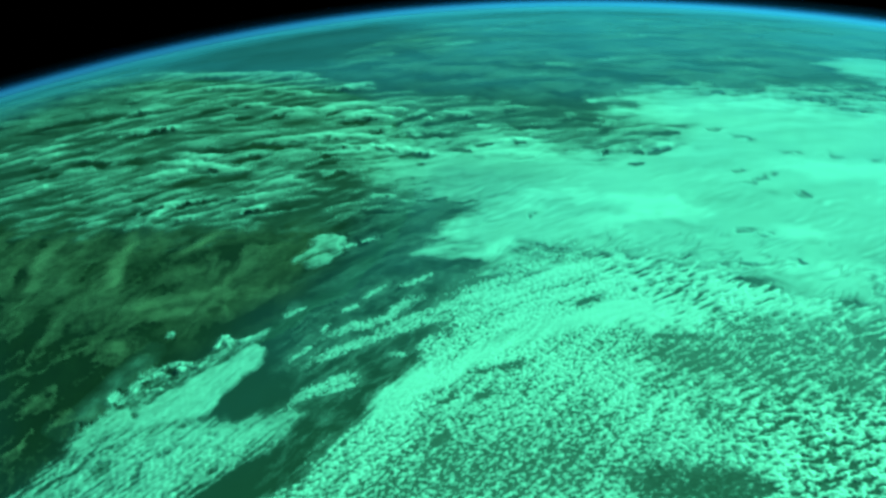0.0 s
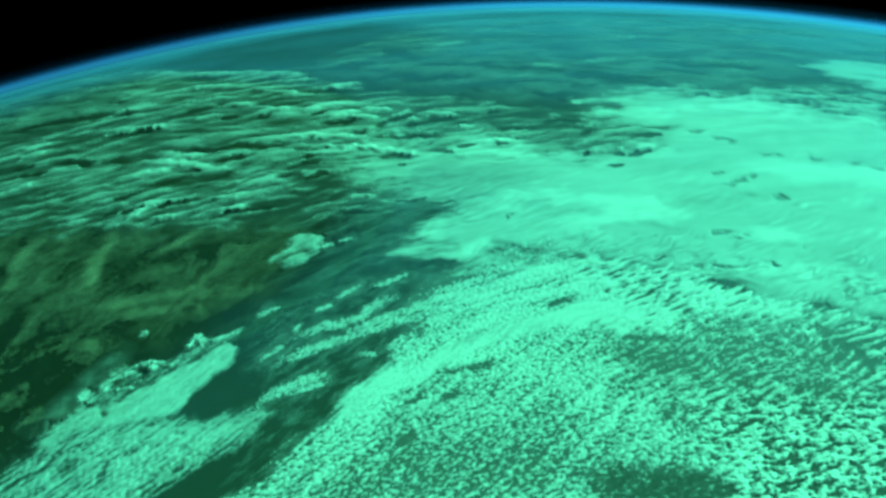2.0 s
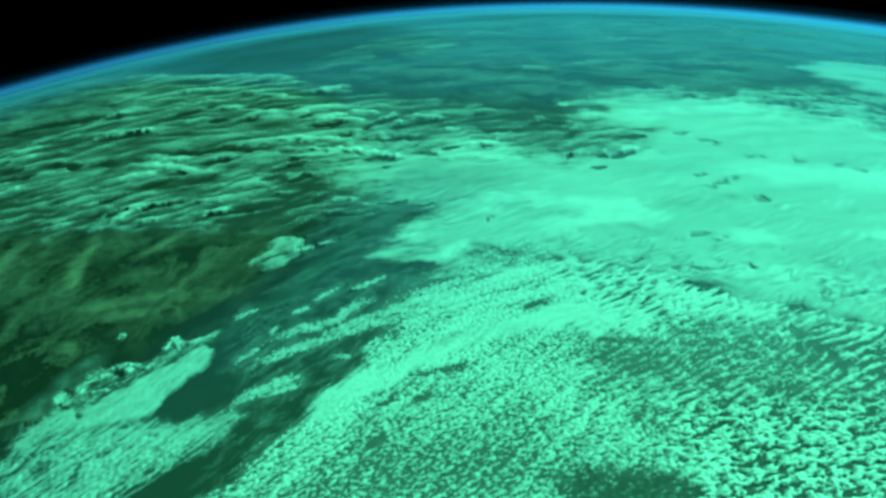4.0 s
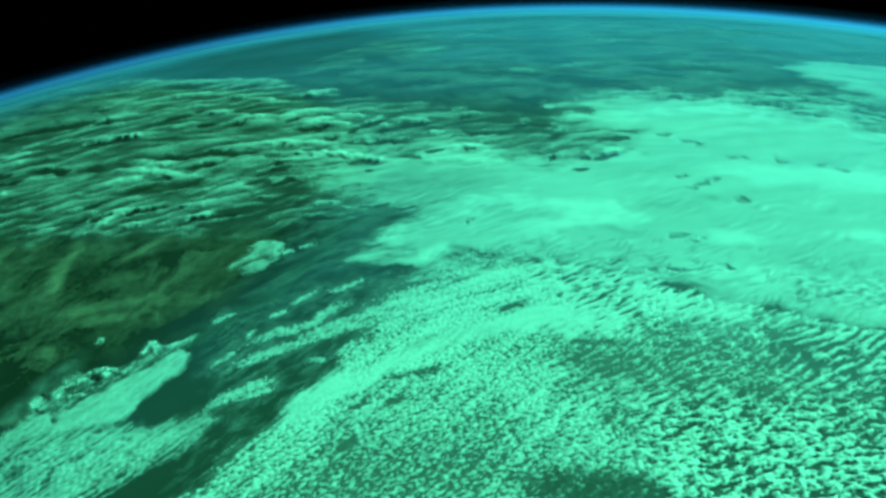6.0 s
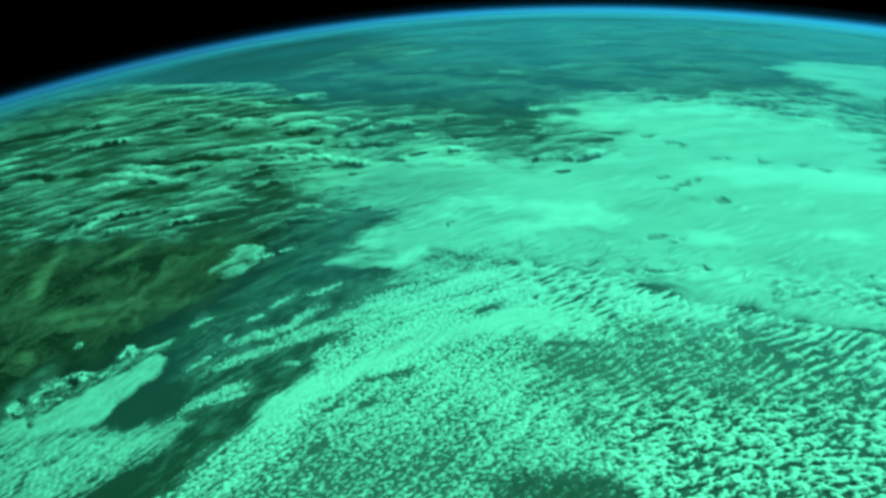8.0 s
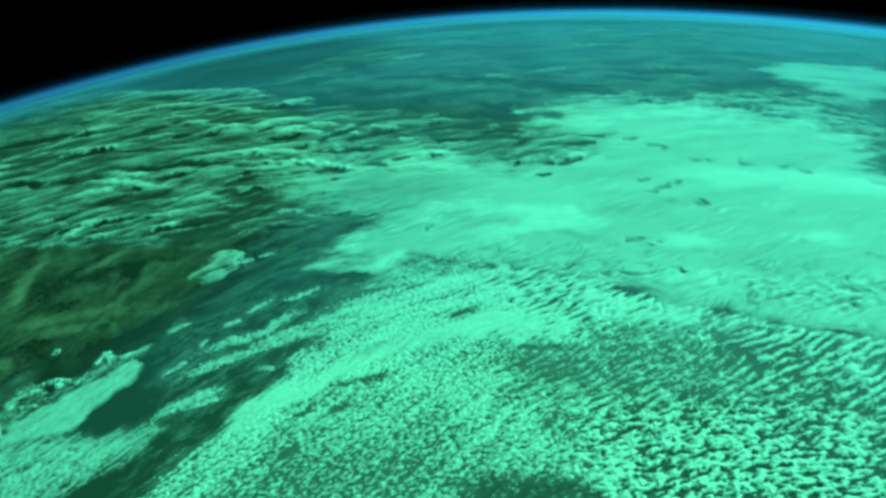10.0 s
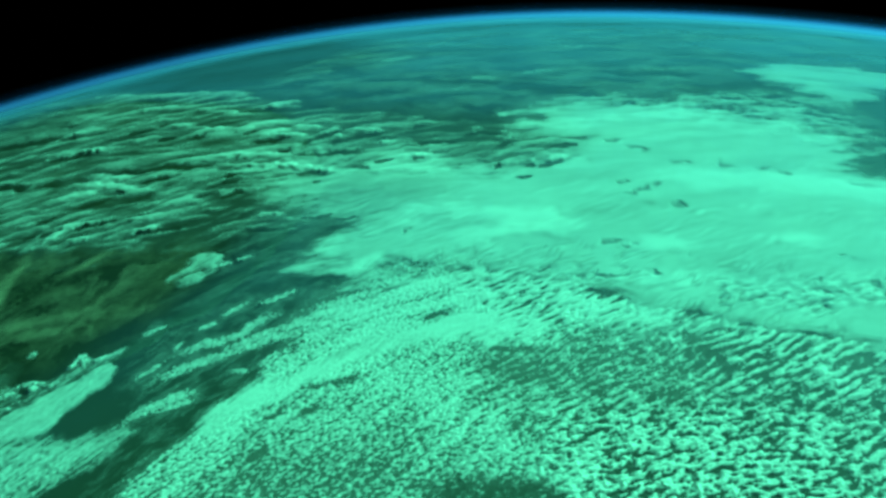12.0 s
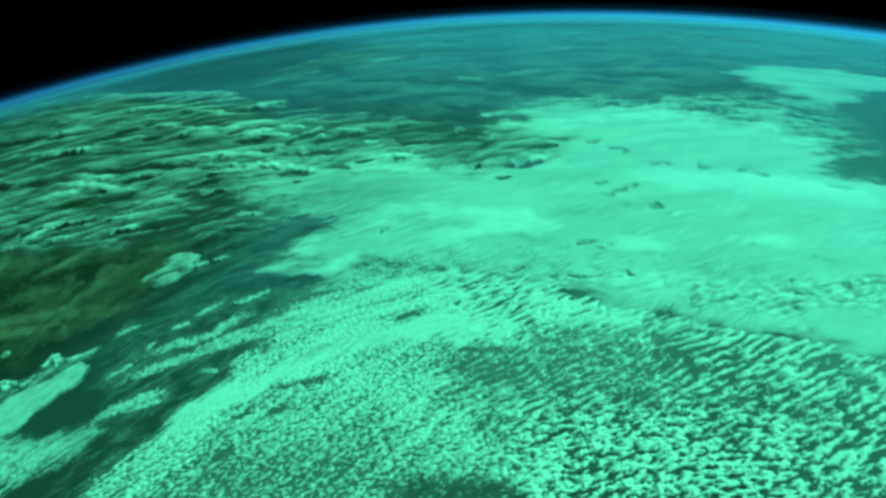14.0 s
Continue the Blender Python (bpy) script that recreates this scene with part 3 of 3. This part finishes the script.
CRESTS += [[(-323, 878), (-232, 830)], [(-321, 835), (-270, 824), (-224, 785), (-185, 776)], [(-367, 801), (-313, 804), (-274, 804)], [(-577, 1004), (-526, 1018)], [(-569, 964), (-520, 978)], [(-519, 830), (-484, 841)], [(-111, 825), (-8, 788), (78, 731)], [(-306, 672), (-282, 705), (-251, 704)], [(-203, 691), (-161, 695)], [(-185, 660), (-158, 663)], [(-39, 657), (-2, 644)], [(190, 792), (218, 789)], [(122, 825), (145, 816)], [(160, 765), (195, 764)], [(257, 832), (277, 839)], [(294, 788), (311, 784)], [(312, 704), (325, 701)], [(331, 695), (366, 704)]]
CRESTS += [[(-334, 664), (-307, 664)], [(-189, 620), (-160, 615)], [(-145, 603), (-107, 598)], [(-274, 667), (-240, 665)], [(-398, 692), (-354, 686)], [(-111, 992), (-37, 972)], [(-356, 1236), (-249, 1189)], [(-212, 1148), (-114, 1068)]]
# Dark slits beside the crests: gaps, and crest shadows put in as thinned cloud.
SHADE_GAPS = [[(-384, 1336), (-294, 1261)], [(-226, 1212), (-165, 1202)], [(-120, 1081), (-75, 1063), (-26, 1048)], [(-16, 1044), (41, 1034)], [(59, 1014), (87, 1010)], [(-655, 1159), (-567, 1149), (-490, 1140), (-450, 1145)], [(-457, 1126), (-417, 1109)], [(-318, 1059), (-271, 1065)], [(-263, 1080), (-248, 1073)], [(-245, 996), (-212, 992)], [(-187, 975), (-162, 969)], [(-443, 995), (-387, 991), (-339, 986)], [(-281, 879), (-235, 854), (-195, 859), (-152, 836), (-110, 837)], [(-220, 807), (-198, 816), (-172, 810)], [(-394, 878), (-377, 879), (-355, 859)], [(-489, 920), (-437, 896), (-411, 868)]]
SHADE_GAPS += [[(-296, 762), (-274, 767), (-253, 774)], [(-228, 754), (-191, 761)], [(-535, 885), (-482, 880)], [(-553, 928), (-525, 914)], [(-341, 739), (-305, 746)], [(-281, 700), (-246, 698), (-217, 700)], [(-319, 697), (-301, 700)], [(-345, 697), (-323, 699)], [(-196, 645), (-177, 654), (-143, 653), (-109, 656)], [(-95, 946), (-73, 953)], [(-76, 903), (-38, 894), (-16, 901)], [(7, 859), (26, 878)], [(26, 876), (66, 899)], [(49, 852), (71, 852)], [(77, 857), (131, 862)], [(-7, 822), (41, 811), (96, 801)], [(-102, 765), (-76, 762)], [(-95, 785), (-77, 786)]]
SHADE_GAPS += [[(-93, 715), (-70, 724), (-54, 722)], [(-27, 842), (-12, 846)], [(5, 752), (28, 753), (50, 737)], [(31, 722), (40, 720)], [(80, 754), (111, 742)], [(172, 869), (194, 875)], [(174, 811), (186, 801), (233, 794)], [(243, 815), (273, 819), (300, 800)], [(110, 755), (143, 758)], [(163, 751), (183, 753)], [(284, 761), (306, 768)], [(351, 741), (394, 741)], [(319, 680), (361, 694)], [(263, 697), (278, 698)], [(306, 691), (322, 690)], [(289, 658), (309, 660)], [(22, 628), (58, 624)], [(-43, 615), (-4, 610)], [(61, 613), (89, 611)]]
SHADE_GAPS += [[(-338, 655), (-311, 653)], [(-187, 605), (-100, 583)]]
ragged_foot = 46 * fbm(GXK / 70, GYK / 70, 3, 143) * (1 - smooth(650, 800, GYK))
streaks = outline(WX + 24 * W1, WY + 24 * W2 + ragged_foot, STREAKS, 22.0 + 36.0 * (1 - smooth(620, 800, GYK)) + 60.0 * smooth(-350, -480, GXK) * smooth(850, 1000, GYK))
crest, crest_id = bands(GXK + 7 * V1, GYK + 7 * V2, CRESTS, 8.0, 1.3)
shade_gap, _ = bands(GXK + 7 * V1, GYK + 7 * V2, SHADE_GAPS, 6.5, 1.5)
u, v = turned(GXK + 18 * W1, GYK + 18 * W2, -8, 170, 26)
s1 = fbm(u, v, 4, 141, 0.45)


def shaded_pleats(along, across, tilt, seed):
    """Ridges with a sunlit north and a shaded south step put into the cloud density."""
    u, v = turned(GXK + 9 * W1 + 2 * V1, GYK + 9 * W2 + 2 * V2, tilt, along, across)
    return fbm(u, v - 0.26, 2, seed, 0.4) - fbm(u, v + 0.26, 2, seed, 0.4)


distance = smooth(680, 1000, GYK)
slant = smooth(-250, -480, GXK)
shaded_fold = shaded_pleats(36, 15, 6, 151) * (1 - distance) + (shaded_pleats(60, 25, -12, 156) * (1 - slant) + shaded_pleats(60, 26, 8, 157) * slant) * distance
thick = fbm(GXK / 130, GYK / 90, 3, 158)
MURKY = [(-160, 610), (-130, 700), (-60, 745), (20, 750), (90, 700), (110, 620), (30, 560), (-60, 560)]
murky = outline(WX, WY, MURKY, 40.0)
southern = 1 - smooth(640, 780, GYK + 0.25 * GXK)
streak_dens = 0.15 - 0.22 * distance - 0.30 * hollow + 0.50 * s1 - 0.14 * smooth(-400, -540, GXK) + 0.60 * thick + 0.66 * shaded_fold + 0.55 * crest - 0.90 * shade_gap - 0.20 * southern - 0.38 * murky - 0.8 * (1 - streaks)
streak_cover = (0.03 + 0.62 * smooth(-0.55, 0.95, streak_dens) + (0.08 + 0.14 * smooth(-150, 0, GXK)) * crest * (0.6 + 1.2 * np.abs(V1))) * (1 - 0.8 * smooth(0.35, 0.9, shade_gap)) * smooth(0.0, 0.8, streaks)
# the painted shadow slits thin the sheet as well
sheet_cover = sheet_cover * (1 - 0.85 * smooth(0.1, 0.7, shade_gap))
streak_top = 2.4 + (3.6 + 0.4 * distance) * smooth(-0.5, 1.0, streak_dens) + 1.0 * distance * crest - 1.0 * shade_gap

# clouds far to the north-east
NORTH = [(793, 1040), (871, 1081), (964, 1063), (1070, 1001), (1129, 961), (1080, 904), (992, 900), (867, 810), (812, 843), (820, 936), (789, 973)]
north = outline(GXK + 30 * W1, GYK + 30 * W2, NORTH, 40.0)
u, v = turned(GXK, GYK, -24, 200, 50)
n1 = fbm(u, v, 5, 161)
north_dens = north * 1.25 - 0.3 + 0.75 * n1
north_cover = 0.78 * smooth(0.0, 1.0, north_dens) * smooth(0.03, 0.3, north)
north_top = 3.0 + 3.0 * np.clip(north_dens, 0, 1)

# thin veils over the distant sea
DISTANT = [(-117, 1231), (-12, 1415), (157, 1721), (431, 1704), (841, 1559), (1378, 1491), (1120, 1065), (1003, 1027), (812, 1061), (705, 934), (545, 907), (358, 901), (265, 885), (98, 1031), (-141, 1246)]
SLIVERS = [[(-845, 1477), (-817, 1531), (-787, 1572)], [(-833, 1508), (-738, 1462)], [(-882, 1793), (-657, 1580)], [(493, 1495), (557, 1559)], [(243, 1472), (301, 1499)], [(589, 1529), (672, 1519)], [(-82, 1358), (31, 1457)], [(389, 1101), (456, 1108)], [(133, 1324), (221, 1347)], [(332, 901), (465, 909)], [(295, 1105), (348, 1070)]]
RIFTS = [[(374, 1025), (429, 985)], [(1065, 1308), (1115, 1268)], [(961, 1163), (1018, 1161)], [(636, 1467), (779, 1497)], [(-731, 1349), (-666, 1339)], [(39, 1344), (80, 1262)], [(352, 1156), (430, 1127)], [(776, 995), (811, 926)], [(959, 1168), (1013, 1155)]]
distant = outline(WX, WY, DISTANT, 50.0)
sliver, _ = bands(GXK, GYK, SLIVERS, 26.0)
rift, _ = bands(GXK, GYK, RIFTS, 26.0)
u, v = turned(GXK + 30 * W1, GYK + 30 * W2, -14, 130, 42)
d1 = fbm(u, v, 5, 211)
SCUD = [(494, 895), (688, 904), (802, 882), (836, 812), (779, 659), (684, 684), (635, 765), (517, 842)]
scud = outline(WX, WY, SCUD, 50.0)
GAUZE = [(-120, 608), (-43, 625), (40, 651), (142, 678), (165, 600), (110, 528), (45, 491), (-13, 476), (-68, 450), (-91, 495), (-68, 549)]
gauze = outline(WX + 10 * V1, WY + 10 * V2, GAUZE, 45.0)
u, v = turned(GXK + 10 * W1, GYK + 10 * W2, 24, 60, 12)
veil_cover = gauze * np.clip(0.03 + 0.19 * fbm(u, v, 4, 215), 0, 0.6)
veil_cover = np.maximum.reduce([veil_cover, distant * np.clip(0.10 + 0.28 * d1 + 0.24 * sliver - 0.26 * rift, 0, 0.6), scud * np.clip(0.36 + 0.65 * g2 + 0.3 * V1, 0, 0.75)])
FARWEST = [(-640, 1130), (-500, 1136), (-400, 1200), (-450, 1420), (-600, 1640), (-800, 1800), (-1100, 1600), (-1000, 1250)]
farwest = outline(WX, WY, FARWEST, 60.0)
u, v = turned(GXK + 20 * W1, GYK + 20 * W2, -30, 160, 34)
lee, _ = bands(WX, WY, [[(-288, 356), (-263, 376), (-245, 408), (-238, 426)]], 30.0)
veil_cover = np.maximum(veil_cover, 0.16 * lee * (0.8 + 0.8 * V1))
veil_cover = np.maximum(veil_cover, farwest * np.clip(0.15 + 0.26 * fbm(u, v, 4, 217) + 0.2 * sliver - 0.25 * shade_gap, 0, 0.6))
veil_cover = veil_cover * (1 - 0.8 * smooth(0.1, 0.7, shade_gap))
veil_top = 4.0 + 5.0 * veil_cover

# what each net point shows: the fullest kind wins, the heights blend
KINDS = [("stratus_sheet", sheet_cover, sheet_top, SMOOTH, "broad smooth bright cloud sheet with faint creases"),
         ("cumulus_field", field_cover, field_top, WHITE, "dense field of small white cellular clouds"),
         ("cloud_row", street_cover, street_top, WHITE, "thin broken row of small white clouds over the sea"),
         ("coastal_cloud_bank", bank_cover, bank_top, WHITE, "bright ragged cloud bank hugging the coast"),
         ("cloud_patch", patch_cover, patch_top, WHITE, "lone bright white cloud patch near the coast"),
         ("streaky_cloud", streak_cover, streak_top, WHITE, "long broken streak of cloud, its shadow partly put in as gaps"),
         ("far_cloud_sheet", north_cover, north_top, SMOOTH, "pale flat cloud sheet close to the horizon"),
         ("cloud_veil", veil_cover, veil_top, SMOOTH, "thin pale cloud veil over the distant sea")]
covers = np.stack([k[1] for k in KINDS])
tops = np.stack([k[2] for k in KINDS])
weight = covers ** 2 + 1e-6
total_cover = 1 - np.prod(1 - covers, axis=0)
total_top = np.maximum((tops * weight).sum(0) / weight.sum(0), 0.6)
best_kind = covers.argmax(0)
best_kind[(best_kind == 6) & (north < 0.12)] = 7
owner = best_kind[:-1, :-1]
some = total_cover > 0.012
shown = some[:-1, :-1] | some[1:, :-1] | some[:-1, 1:] | some[1:, 1:]
NORMALS = net_normals(total_top)


def cloud(k, quads, name="", label="", group="", kind=""):
    ob = quad_mesh(name or KINDS[k][0], quads, total_top, total_cover, KINDS[k][3], normals=NORMALS)
    return tagged(ob, label or KINDS[k][4], "cloud", group, kind)


def part(k, name, quads, parent, label=""):
    """A piece of a cloud with a look of its own, under it."""
    ob = quad_mesh(name, quads, total_top, total_cover, KINDS[k][3], normals=NORMALS)
    ob.parent = parent
    return tagged(ob, label)


def inner(a):
    return a[:-1, :-1]


def islands(mask, least=60):
    """The separate pieces of a mask that hold at least so many quads."""
    if not mask.any():
        return []
    rows_used, cols_used = np.nonzero(mask.any(1))[0], np.nonzero(mask.any(0))[0]
    j0, j1, i0, i1 = rows_used[0], rows_used[-1] + 1, cols_used[0], cols_used[-1] + 1
    m = np.pad(mask[j0:j1, i0:i1], 1)
    lab = np.where(m, np.arange(1, m.size + 1).reshape(m.shape), 0)
    while True:
        old = lab
        lab = np.maximum.reduce([lab, np.roll(lab, 1, 0), np.roll(lab, -1, 0)])
        lab = np.where(m, np.maximum.reduce([lab, np.roll(lab, 1, 1), np.roll(lab, -1, 1)]), 0)
        if (lab == old).all():
            break
    out = []
    for n, c in zip(*np.unique(lab[m], return_counts=True)):
        if c >= least:
            one = np.zeros(mask.shape, bool)
            one[j0:j1, i0:i1] = (lab == n)[1:-1, 1:-1]
            out.append(one)
    return out


# the sheet: smooth body, bright crests and patches, torn fringe
mine = shown & (owner == 0)
_, ridge_id = bands(WX, WY, RIDGES, 34.0)
_, blot_id = bands(WX, WY, BLOTS, 20.0)
crests = [p for i in range(len(RIDGES)) for p in islands(mine & (inner(ridge) > 0.35) & (inner(ridge_id) == i))]
taken = np.any(crests, axis=0)
patches = [p for i in range(len(BLOTS)) for p in islands(mine & ~taken & (inner(blot) > 0.35) & (inner(blot_id) == i))]
taken = taken | np.any(patches, axis=0)
torn = mine & ~taken & (inner(sheet) < 0.4)
whole = cloud(0, mine & ~taken & ~torn)
for p in crests:
    part(0, "crest", p, whole, "dazzling white crest of thicker cloud")
for p in patches:
    part(0, "bright_patch", p, whole)
part(0, "fringe", torn, whole, "torn translucent fringe")
# the coastal bank: flat body, ragged landward edge, grainy southern end
mine = shown & (owner == 3)
landward = mine & (inner(rag) > inner(bank))
grainy = mine & ~landward & (inner(south) > inner(bank))
whole = cloud(3, mine & ~landward & ~grainy)
part(3, "ragged_edge", landward, whole, "lumpy torn landward edge")
part(3, "tail", grainy, whole, "thin grainy tail")
for k, core, words in ((4, patch_cover > 0.34, "thick bright heart of the patch"), (6, north_cover > 0.42, "denser paler middle")):
    mine = shown & (owner == k)
    hearts = islands(mine & inner(core))
    rest = mine & ~np.any(hearts, axis=0) if hearts else mine
    whole = cloud(k, rest)
    for p in hearts:
        part(k, "bright_core", p, whole, words)
cloud(7, shown & (owner == 7), kind="stuff")
# each row and each streak is a cloud of its own
mine = shown & (owner == 2)
for i in range(len(STREETS)):
    one = mine & (inner(street_id) == i)
    if one.sum() > 20:
        cloud(2, one, group="cloud rows over the channel", kind="stuff")
mine = shown & (owner == 5)
scraps = np.zeros(mine.shape, bool)
for i in range(len(CRESTS)):
    one = mine & (inner(crest_id) == i)
    bright = islands(one & (inner(crest) > 0.4), 24)
    if one.sum() > 20:
        rest = one & ~np.any(bright, axis=0) if bright else one
        pieces = sorted(islands(rest, 1), key=lambda p: -p.sum())
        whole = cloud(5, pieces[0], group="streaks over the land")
        for p in bright:
            part(5, "crest", p, whole, "bright raised crest")
        for p in pieces[1:]:
            if p.sum() >= 60:
                cloud(5, p, group="streaks over the land")
            else:
                scraps |= p
if scraps.any():
    cloud(5, scraps, "cloud_shreds", "tiny torn shreds of cloud between streaks", kind="stuff")
# the nearest cells of the field are clouds of their own, the rest one mass
mine = shown & (owner == 1)
ids = np.where(mine & (far[:-1, :-1] > 0.85) & (GYK[:-1, :-1] < 330), cell_id[:-1, :-1], -1)
names, counts = np.unique(ids, return_counts=True)
best = [n for n, c in sorted(zip(names, counts), key=lambda p: -p[1]) if n >= 0 and c > 60][:260]
cloud(1, mine & ~np.isin(ids, best), kind="stuff")
rank = np.full(ids.shape, -1, np.int32)
order = np.searchsorted(np.sort(best), ids)
order = np.clip(order, 0, len(best) - 1)
hit = np.sort(best)[order] == ids
rank[hit] = order[hit]
jj, ii = np.nonzero(rank >= 0)
for n in range(len(best)):
    sel = rank[jj, ii] == n
    one = np.zeros(mine.shape, bool)
    one[jj[sel], ii[sel]] = True
    cloud(1, one, "cumulus_cloud", "small puffy white cumulus cloud over dark sea", "cumulus clouds of the open field")

# thin smoky wisps over the land
half = (slice(None, None, 2), slice(None, None, 2))
hx, hy = GXK[half], GYK[half]
SMOKY = [(-683, 781), (-424, 707), (-233, 629), (-120, 608), (-93, 555), (-123, 485), (-161, 436), (-223, 436), (-258, 377), (-302, 320), (-343, 294), (-408, 308)]
PALE = [[(-403, 582), (-407, 616), (-416, 648), (-407, 661), (-393, 677)], [(-405, 563), (-401, 592)], [(-309, 535), (-312, 575), (-315, 632), (-314, 650)], [(-289, 507), (-239, 506), (-183, 510)], [(-245, 593), (-216, 608), (-201, 634)], [(-256, 485), (-206, 480)], [(-278, 428), (-271, 441)], [(-152, 488), (-114, 502)]]
CURLS = [[(-334, 365), (-333, 389), (-320, 405), (-314, 416)], [(-355, 406), (-353, 426), (-331, 434)], [(-323, 374), (-315, 391), (-302, 394)], [(-329, 331), (-321, 345), (-323, 363)], [(-328, 441), (-305, 450), (-284, 451)], [(-303, 358), (-298, 368), (-280, 370)], [(-383, 455), (-369, 466)], [(-278, 364), (-263, 375)], [(-404, 525), (-404, 553)]]
DARK = [[(-363, 465), (-367, 490), (-368, 515)], [(-280, 536), (-262, 561), (-235, 574), (-203, 567)], [(-350, 418), (-317, 424), (-294, 432)], [(-302, 394), (-272, 393), (-250, 382)], [(-189, 550), (-189, 594)], [(-233, 432), (-208, 412)], [(-174, 448), (-143, 457), (-123, 468)], [(-352, 387), (-318, 361), (-300, 335)]]
DUSK = [(-525, 517), (-366, 488), (-281, 458), (-208, 440), (-246, 386), (-298, 309), (-338, 285), (-402, 298)]
smoky = outline(hx, hy, SMOKY, 40.0)
pale, _ = bands(hx + 12 * W1[half], hy + 12 * W2[half], PALE, 15.0)
murk, _ = bands(hx + 10 * W1[half], hy + 10 * W2[half], DARK, 22.0)
curl, _ = bands(hx + 9 * V1[half], hy + 9 * V2[half], CURLS, 9.0)
dusk = outline(hx, hy, DUSK, 40.0)
u, v = turned(hx + 42 * W1[half], hy + 42 * W2[half], 62, 90, 34)
wisp = fbm(u, v, 5, 191, 0.5)
u, v = turned(hx + 34 * W1[half], hy + 34 * W2[half], 48, 60, 8)
thread = ridged(u, v, 3, 195) - 0.45
u, v = turned(hx + 26 * V1[half] + 20 * W1[half], hy + 26 * V2[half] + 20 * W2[half], 64, 46, 9)
fibre = np.clip(ridged(u, v, 2, 198) - 0.35, 0, 1)
smoke_cover = smoky * smooth(0.35, 0.85, coast[half]) * np.clip(0.100 + (0.20 - 0.05 * dusk) * wisp + (0.17 + 0.09 * dusk) * thread + 0.27 * pale - 0.13 * murk - 0.15 * dusk + 0.42 * dusk * fibre + 0.17 * curl * (0.8 + 0.9 * thread), 0.0, 0.5)
tagged(net_mesh("smoke_veil", smoke_cover > 0.004, 2.0 + wisp, smoke_cover, SMOKE, hx, hy), "thin swirling brownish smoke over dark land", "haze")


# a sheet painted as distance haze, its opacity made to grow towards the horizon
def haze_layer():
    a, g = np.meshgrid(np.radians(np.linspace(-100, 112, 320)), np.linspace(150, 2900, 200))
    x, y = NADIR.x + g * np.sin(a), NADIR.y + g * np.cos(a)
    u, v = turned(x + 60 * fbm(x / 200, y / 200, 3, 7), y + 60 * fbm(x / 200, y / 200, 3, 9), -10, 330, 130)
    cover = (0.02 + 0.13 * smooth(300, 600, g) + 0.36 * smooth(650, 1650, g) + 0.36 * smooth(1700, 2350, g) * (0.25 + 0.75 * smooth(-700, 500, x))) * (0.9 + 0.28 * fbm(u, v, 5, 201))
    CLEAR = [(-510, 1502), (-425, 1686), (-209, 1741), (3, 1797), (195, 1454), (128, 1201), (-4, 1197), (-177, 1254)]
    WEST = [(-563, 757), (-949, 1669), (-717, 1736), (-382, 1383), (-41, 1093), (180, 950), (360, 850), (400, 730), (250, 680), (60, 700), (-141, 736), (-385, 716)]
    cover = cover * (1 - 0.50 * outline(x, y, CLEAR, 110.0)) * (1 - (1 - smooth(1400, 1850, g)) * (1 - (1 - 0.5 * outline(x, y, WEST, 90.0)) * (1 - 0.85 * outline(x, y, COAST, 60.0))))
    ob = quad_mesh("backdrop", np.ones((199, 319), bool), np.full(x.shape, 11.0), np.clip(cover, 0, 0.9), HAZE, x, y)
    return tagged(ob, "thin blue-green sheet painted as haze over the distant sea", "haze", kind="structure")


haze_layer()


# a wall for the air that rims the planet, self-lit in place of scattered sunlight
def air_rim():
    naz, nh = 420, 40
    a, h = np.meshgrid(np.radians(np.linspace(-100, 115, naz)), np.linspace(0, 64, nh))
    arc = math.acos(R / (R + H)) * R
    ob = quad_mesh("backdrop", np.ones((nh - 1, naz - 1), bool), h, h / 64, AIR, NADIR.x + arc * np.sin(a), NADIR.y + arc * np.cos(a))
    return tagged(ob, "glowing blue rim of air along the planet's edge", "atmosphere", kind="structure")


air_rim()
